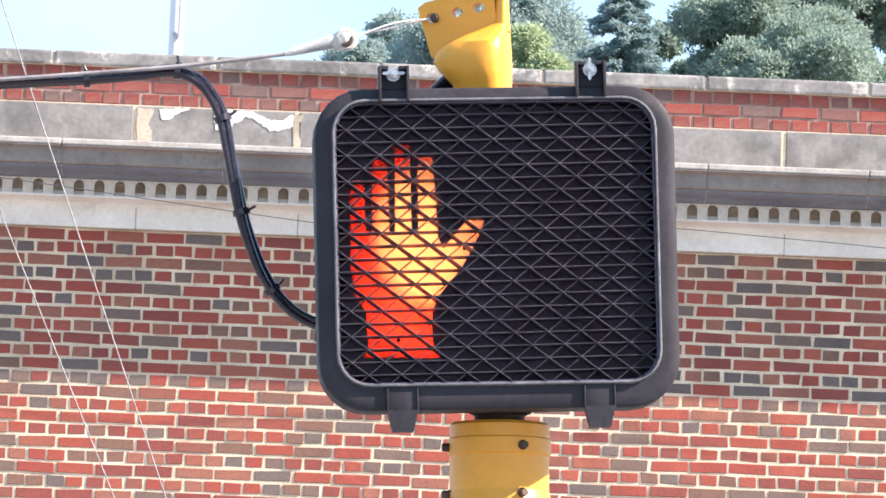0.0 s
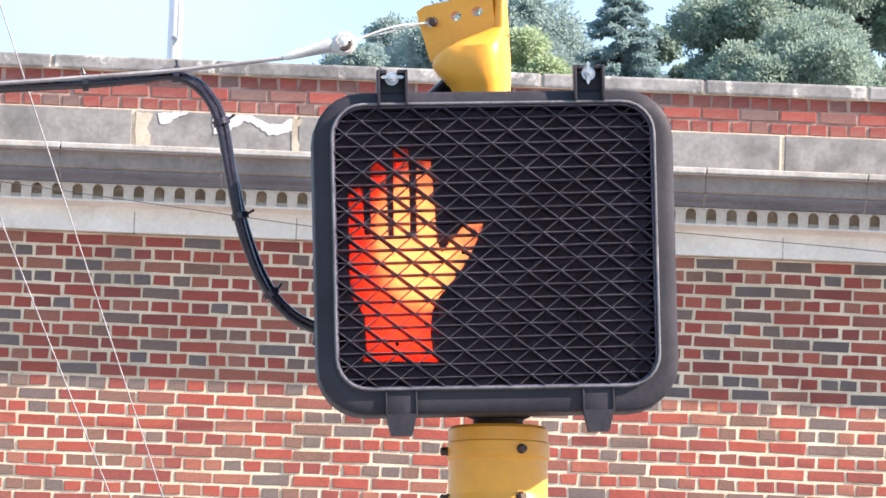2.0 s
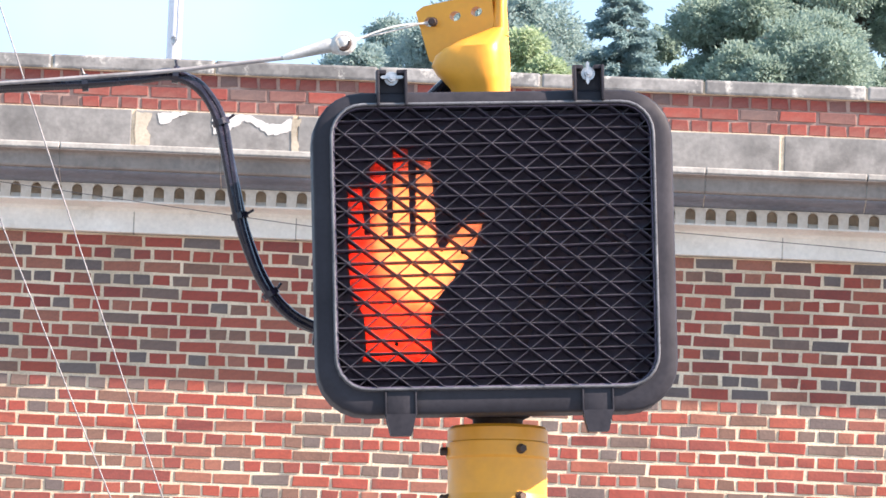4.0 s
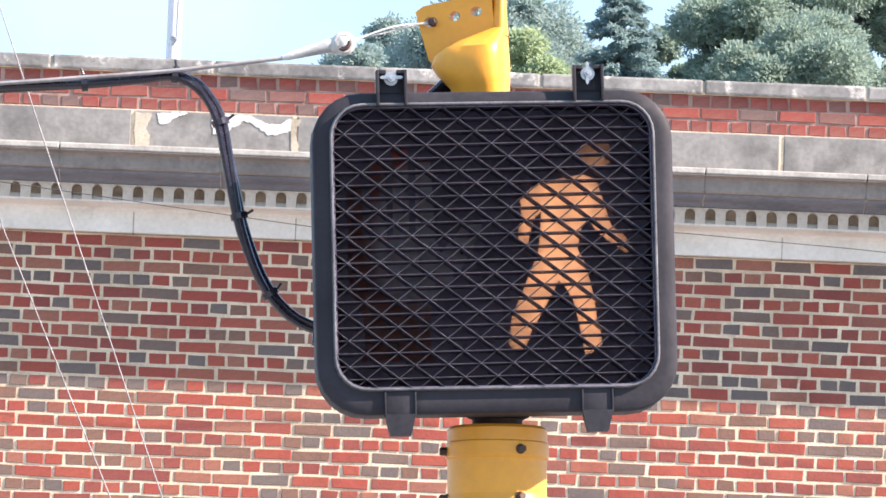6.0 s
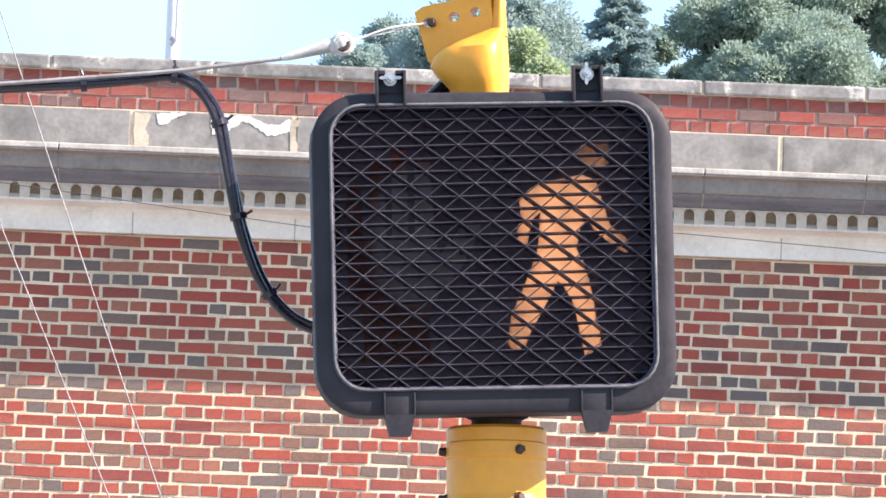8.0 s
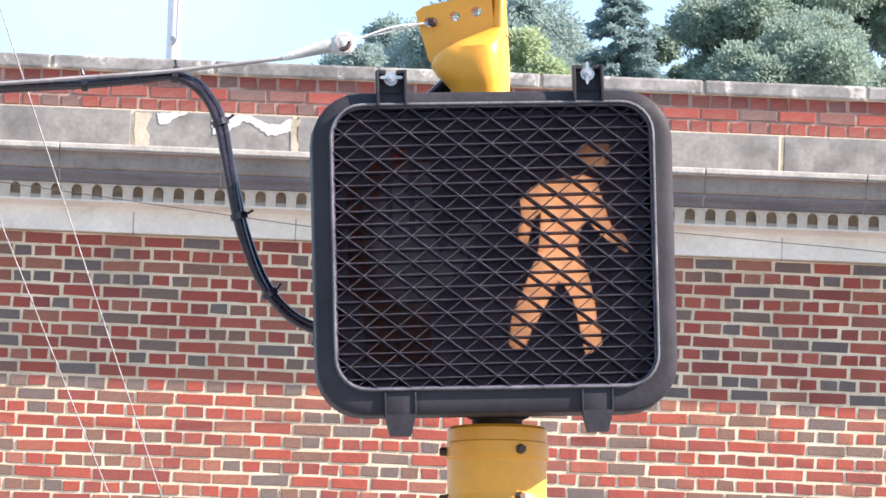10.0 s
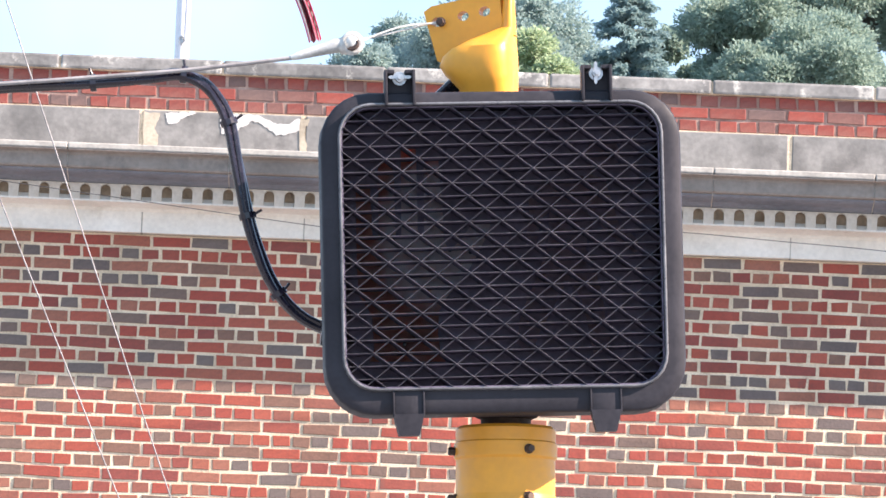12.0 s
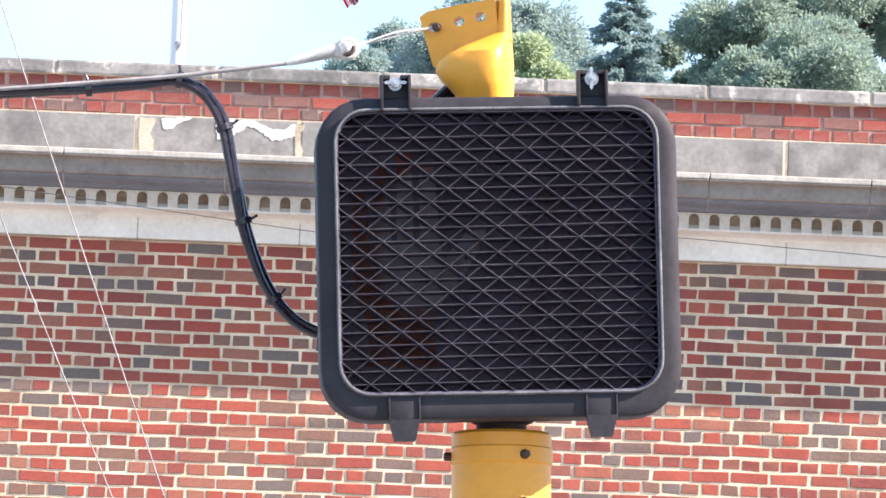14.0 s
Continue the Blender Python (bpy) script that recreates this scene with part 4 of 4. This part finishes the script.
# seconds, lower fly corner beside and above the lower hoist corner, how far the cloth is spread across, slope of its end
FLAG_TIP = ((0, 0.996, -0.405, 0.95, 15), (1, 1.039, -0.343, 0.95, 15), (2, 0.958, -0.416, 0.95, 14), (3, 1.033, -0.352, 0.95, 14), (4, 1.052, -0.397, 0.95, 14), (5, 0.974, -0.337, 0.95, 14), (6, 1.038, -0.365, 0.95, 13), (7, 0.964, -0.414, 0.95, 13), (8, 1.057, -0.346, 0.95, 13), (9, 1.012, -0.396, 0.95, 13), (10, 1.056, -0.41, 0.95, 12), (10.5, 1.042, -0.474, 0.95, 12), (10.8, 1.059, -0.539, 0.91, 12), (10.9, 1.061, -0.61, 0.84, 12), (11, 1.043, -0.695, 0.95, 12), (11.1, 0.898, -0.752, 0.56, 25), (11.2, 0.95, -0.642, 0.49, 30), (11.3, 0.904, -0.558, 0.42, 40), (11.4, 0.808, -0.604, 0.35, 50), (11.5, 0.71, -0.693, 0.16, 65), (11.6, 0.779, -0.705, 0.16, 67), (11.7, 0.823, -0.75, 0.16, 70), (11.8, 0.774, -0.836, 0.13, 72), (11.9, 0.722, -0.865, 0.11, 73), (12, 0.688, -0.863, 0.11, 74), (12.1, 0.699, -0.863, 0.13, 75), (12.2, 0.921, -0.818, 0.7, 30), (12.3, 0.987, -0.797, 0.95, 19), (12.4, 0.886, -0.785, 0.95, 21), (12.5, 0.768, -0.821, 0.95, 35), (12.6, 0.712, -0.86, 0.84, 50), (12.7, 0.685, -0.877, 0.7, 60), (12.8, 0.691, -0.872, 0.35, 66), (12.9, 0.602, -0.884, 0.32, 75), (13, 0.529, -0.896, 0.27, 84), (13.1, 0.513, -0.911, 0.13, 82), (13.2, 0.448, -0.948, 0.11, 80), (13.3, 0.45, -0.933, 0.14, 76), (13.4, 0.465, -0.94, 0.18, 72), (13.5, 0.521, -0.902, 0.18, 70), (13.6, 0.575, -0.852, 0.16, 67), (13.7, 0.658, -0.808, 0.14, 65), (13.8, 0.749, -0.76, 0.11, 63), (13.9, 0.824, -0.69, 0.11, 62), (14, 0.903, -0.626, 0.21, 60))


def flag():
    f = thing("flag", Matrix.Translation(HOIST), "red and white striped flag flapping on its white pole", "flag")
    red, white, blue = cloth_material("red_cloth", (0.70, 0.065, 0.150)), cloth_material("white_cloth", (0.82, 0.82, 0.84)), cloth_material("blue_cloth", (0.03, 0.05, 0.18))
    meshes = {}
    pieces = {}
    for i in range(STRIPES):
        for j in range(COLS):
            kind = "blue" if i >= 6 and j < 8 else ("red" if i % 2 == 0 else "white")
            if kind not in meshes:
                bm = boxed((-0.002, -0.0006, -0.001), (FLY / COLS + 0.010, 0.0006, DROP / STRIPES + 0.002))
                meshes[kind] = bpy.data.meshes.new("cloth_" + kind)
                bm.to_mesh(meshes[kind])
                bm.free()
                meshes[kind].materials.append({"red": red, "white": white, "blue": blue}[kind])
            ob = new("stripe" if kind != "blue" else "corner_field", meshes[kind])
            ob.parent = f
            pieces[i, j] = ob
    return pieces


def flag_poses(tx, tz, k, slope, t):
    """Where each piece of the cloth lies for one place of its lower fly corner."""
    tip = Vector((tx, 0, tz))
    mid = tip - Vector((math.cos(radians(slope)), 0, -math.sin(radians(slope)))) * 0.5 * tip.length
    low = [2 * u * (1 - u) * mid + u * u * tip for u in (j / COLS for j in range(COLS + 1))]
    out = {}
    row = DROP / STRIPES
    y = Vector((0, 1, 0))
    for j in range(COLS):
        u = (j + 0.5) / COLS
        d = (low[j + 1] - low[j]).normalized()
        n = Vector((-d.z, 0, d.x))
        n = (n * u + Vector((0, 0, 1)) * (1 - u) * 0.8).normalized()
        n = (n - d * n.dot(d)).normalized()
        spread = k + (0.95 - k) * max(0.0, 1 - u / 0.45)
        # the pieces lap over one another along the fly where the cloth is slack
        p = low[j] + y * (0.05 * math.sin(3 * u + t * 7) * u + 0.0016 * (j % 2))
        for i in range(STRIPES):
            # cloth gathered across hangs in broad folds, tighter towards its free end
            fold = math.acos(spread) * (1 if ((i + 1) // 3) % 2 else -1)
            z = n * math.cos(fold) + y * math.sin(fold)
            m = Matrix((d, z.cross(d), z)).transposed().to_4x4()
            m.translation = p
            p = p + z * row
            out[i, j] = m
    return out


flagpole()
CLOTH = flag()


# ---- trees behind the building ----
def leaf_material(name, dark, light):
    m = bpy.data.materials.new(name)
    m.use_nodes = True
    nt, ln = m.node_tree, m.node_tree.links
    b = nt.nodes["Principled BSDF"]
    ramp = node(m, "ShaderNodeValToRGB")
    ramp.color_ramp.elements[0].color, ramp.color_ramp.elements[1].color = (*dark, 1), (*light, 1)
    ln.new(node(m, "ShaderNodeNewGeometry").outputs["Random Per Island"], ramp.inputs["Fac"])
    ln.new(ramp.outputs["Color"], b.inputs["Base Color"])
    b.inputs["Roughness"].default_value, b.inputs["Specular IOR Level"].default_value = 0.8, 0.2
    tr = node(m, "ShaderNodeBsdfTranslucent")
    ln.new(ramp.outputs["Color"], tr.inputs["Color"])
    mx = node(m, "ShaderNodeMixShader", Fac=0.5)
    ln.new(b.outputs[0], mx.inputs[1])
    ln.new(tr.outputs[0], mx.inputs[2])
    ln.new(mx.outputs[0], nt.nodes["Material Output"].inputs["Surface"])
    return m


M_BARK = surface("grey_bark", ((0.10, 0.085, 0.07), (0.15, 0.13, 0.11)), 3, 0.95, grain=12, bump=0.6, depth=0.03)
# distance haze is mixed into these leaf colours, paler and bluer than real leaves
M_LEAF = leaf_material("hazy_broad_leaves", (0.245, 0.325, 0.275), (0.325, 0.412, 0.335))
M_LEAF_HAZE_BLUE = leaf_material("haze_blue_leaves", (0.285, 0.375, 0.365), (0.365, 0.465, 0.435))
# sunlight on the nearer crown is put into this paler colour
M_LEAF_SUNLIT = leaf_material("hazy_sunlit_leaves", (0.36, 0.45, 0.29), (0.45, 0.54, 0.34))
M_NEEDLE = leaf_material("hazy_needles", (0.225, 0.325, 0.335), (0.29, 0.395, 0.39))


def scatter(name, points, size, material, rnd, owner, droop=0.0, aspect=0.6):
    """A crown of many small bent leaf sprays at the points given as (place, outward)."""
    verts, faces = [], []
    for p, out in points:
        d = (out + Vector((rnd.gauss(0, 0.6), rnd.gauss(0, 0.6), rnd.gauss(0, 0.5) - droop))).normalized()
        s = d.cross(Vector((rnd.gauss(0, 1), rnd.gauss(0, 1), rnd.gauss(0, 1)))).normalized()
        n = d.cross(s)
        l, w = size * rnd.uniform(0.6, 1.3), size * aspect * rnd.uniform(0.6, 1.2)
        b = len(verts)
        verts += [p, p + d * l * 0.5 + s * w * 0.5 + n * l * 0.08, p + d * l, p + d * l * 0.5 - s * w * 0.5 + n * l * 0.08]
        faces += [(b, b + 1, b + 2), (b, b + 2, b + 3)]
    me = bpy.data.meshes.new(name)
    me.from_pydata([tuple(v) for v in verts], [], faces)
    return tagged(laid(name, me, material, owner), kind="stuff")


SEEN = 0.146 * 150       # crowns are dense from about here up, where they rise over the parapet


def broad_tree(top, wide, material, seed, label, share=1.0):
    """A tapered trunk with limbs, and lumps of leaves round the limb ends."""
    x, y, h = top
    rnd = random.Random(seed)
    t = thing("tree", pose(x, y, 0), label, "tree", "trees behind the building")
    bm = bmesh.new()
    tube(bm, spline([Vector((0, 0, -0.2)), Vector((rnd.uniform(-0.3, 0.3), 0.1, h * 0.3)), Vector((rnd.uniform(-0.5, 0.5), 0, h * 0.62)), Vector((0, 0, h * 0.93))], 6), [0.45 - 0.42 * i / 18 for i in range(19)], 10)
    lumps = []
    for i in range(120):
        a, f = rnd.uniform(0, 6.283), rnd.uniform(0, 1) ** 0.6
        zc = h * (0.42 + 0.54 * f)
        reach = wide * math.sqrt(max(0.02, 1 - ((zc / h - 0.66) / 0.36) ** 2)) * rnd.uniform(0.45, 0.92)
        c = Vector((reach * math.cos(a), reach * math.sin(a), zc))
        lumps.append((c, wide * rnd.uniform(0.12, 0.25)))
        s = Vector((0, 0, zc - reach * 0.7))
        if i % 2 == 0:
            tube(bm, spline([s, s.lerp(c, 0.5) + Vector((0, 0, 0.15 * reach)), c], 4), [0.11 - 0.09 * k / 8 for k in range(9)], 5)
    lumps.append((Vector((0, 0, h - wide * 0.22)), wide * 0.22))
    part("trunk", bm, M_BARK, t, "", True)
    pts = []
    for c, r in lumps:
        for i in range(int((3400 if c.z + r > SEEN else 160) * share)):
            d = Vector((rnd.gauss(0, 1), rnd.gauss(0, 1), rnd.gauss(0, 1))).normalized()
            q = rnd.uniform(0.55, 1.0) * (1 + 0.55 * noise.noise(d * 2.6 + c))
            pts.append((c + Vector((d.x, d.y, d.z * 0.8)) * r * q, d))
    scatter("crown", pts, 0.095, material, rnd, t)


def conifer(top, wide, seed, label):
    """A straight trunk with tiers of drooping branches."""
    x, y, h = top
    rnd = random.Random(seed)
    t = thing("conifer", pose(x, y, 0), label, "tree", "trees behind the building")
    bm = bmesh.new()
    tube(bm, [Vector((0, 0, -0.2 + (h + 0.1) * i / 12)) for i in range(13)], [0.30 - 0.29 * i / 12 for i in range(13)], 9)
    pts = []
    z = h - 0.25
    while z > 3:
        drop = h - z
        reach = min(wide, 0.10 + drop * 0.42)
        for i in range(11):
            a = rnd.uniform(0, 6.283)
            r = reach * rnd.uniform(0.55, 1.2)
            tip = Vector((r * math.cos(a), r * math.sin(a), z - r * 0.06 + rnd.uniform(-0.1, 0.1)))
            root = Vector((0, 0, z + 0.05))
            tube(bm, [root, root.lerp(tip, 0.5) + Vector((0, 0, -0.03 * r)), tip], [0.03, 0.02, 0.006], 4)
            for k in range(int((560 if drop < 4 else 30) * r) + 6):
                u = rnd.uniform(0.1, 1) ** 0.8
                p = root.lerp(tip, u) + Vector((rnd.gauss(0, 0.06), rnd.gauss(0, 0.06), rnd.gauss(-0.02, 0.035))) * (0.5 + r * 0.5)
                pts.append((p, (tip - root).normalized()))
        z -= rnd.uniform(0.17, 0.27) * (1 + drop * 0.03)
    part("trunk", bm, M_BARK, t, "", True)
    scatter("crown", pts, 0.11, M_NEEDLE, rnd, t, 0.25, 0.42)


broad_tree((0.56, 165.0, 26.49), 3.6, M_LEAF_HAZE_BLUE, 11, "tall broad-leaved tree, its dense crown coloured pale blue-green as by haze")
broad_tree((-1.40, 172.0, 26.45), 2.3, M_LEAF_HAZE_BLUE, 12, "broad-leaved tree with a rounded green crown")
broad_tree((1.41, 150.0, 23.15), 2.0, M_LEAF_SUNLIT, 13, "broad-leaved tree with a yellow-green crown coloured as if sunlit")
broad_tree((-1.75, 150.0, 22.69), 1.9, M_LEAF_HAZE_BLUE, 17, "lower broad-leaved tree with a green crown")
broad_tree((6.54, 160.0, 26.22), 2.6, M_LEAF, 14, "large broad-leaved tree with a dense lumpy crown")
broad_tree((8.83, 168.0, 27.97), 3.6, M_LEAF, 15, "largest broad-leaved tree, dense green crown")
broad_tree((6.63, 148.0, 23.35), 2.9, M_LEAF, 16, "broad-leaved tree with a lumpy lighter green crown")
conifer((3.50, 158.0, 25.55), 3.4, 21, "conifer with a pointed top, its needles coloured pale as by haze")
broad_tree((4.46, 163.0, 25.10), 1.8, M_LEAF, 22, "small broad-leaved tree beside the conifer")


# ---- what moves ----
# seconds and how far each lamp's panels are turned: 0 faces the lens, 180 faces away
STOP_TURNS = ((0, 0), (4.1, 0), (4.15, 60), (4.2, 120), (4.3, 180), (10.9, 180), (10.95, 135), (11.0, 107), (11.05, 50), (11.1, 0), (11.4, 0), (11.45, 50), (11.5, 114), (11.55, 145), (11.6, 180),
              (12.0, 180), (12.05, 110), (12.1, 80), (12.2, 0), (12.5, 0), (12.55, 70), (12.6, 125), (12.7, 180), (12.9, 180), (12.95, 130), (13.0, 94), (13.05, 45), (13.1, 0), (13.4, 0),
              (13.45, 50), (13.5, 114), (13.55, 145), (13.6, 180), (14.0, 180))
WALK_TURNS = ((0, 180), (4.15, 180), (4.2, 120), (4.25, 60), (4.35, 0), (10.9, 0), (10.93, 60), (10.96, 120), (11.0, 165), (11.2, 180), (14.0, 180))


def motions():
    for i, lamp in enumerate(LAMPS):
        turns = STOP_TURNS if i < 6 else WALK_TURNS
        x, y, z = lamp.location
        walk(lamp, [(t, pose(x, y, z, 0, 0, a if i % 2 else -a)) for t, a in turns])
    rows = {k: [] for k in CLOTH}
    for t, tx, tz, k, slope in FLAG_TIP:
        for key, m in flag_poses(tx, tz, k, slope, t).items():
            rows[key].append((t, m))
    for key, ob in CLOTH.items():
        walk(ob, rows[key])


motions()
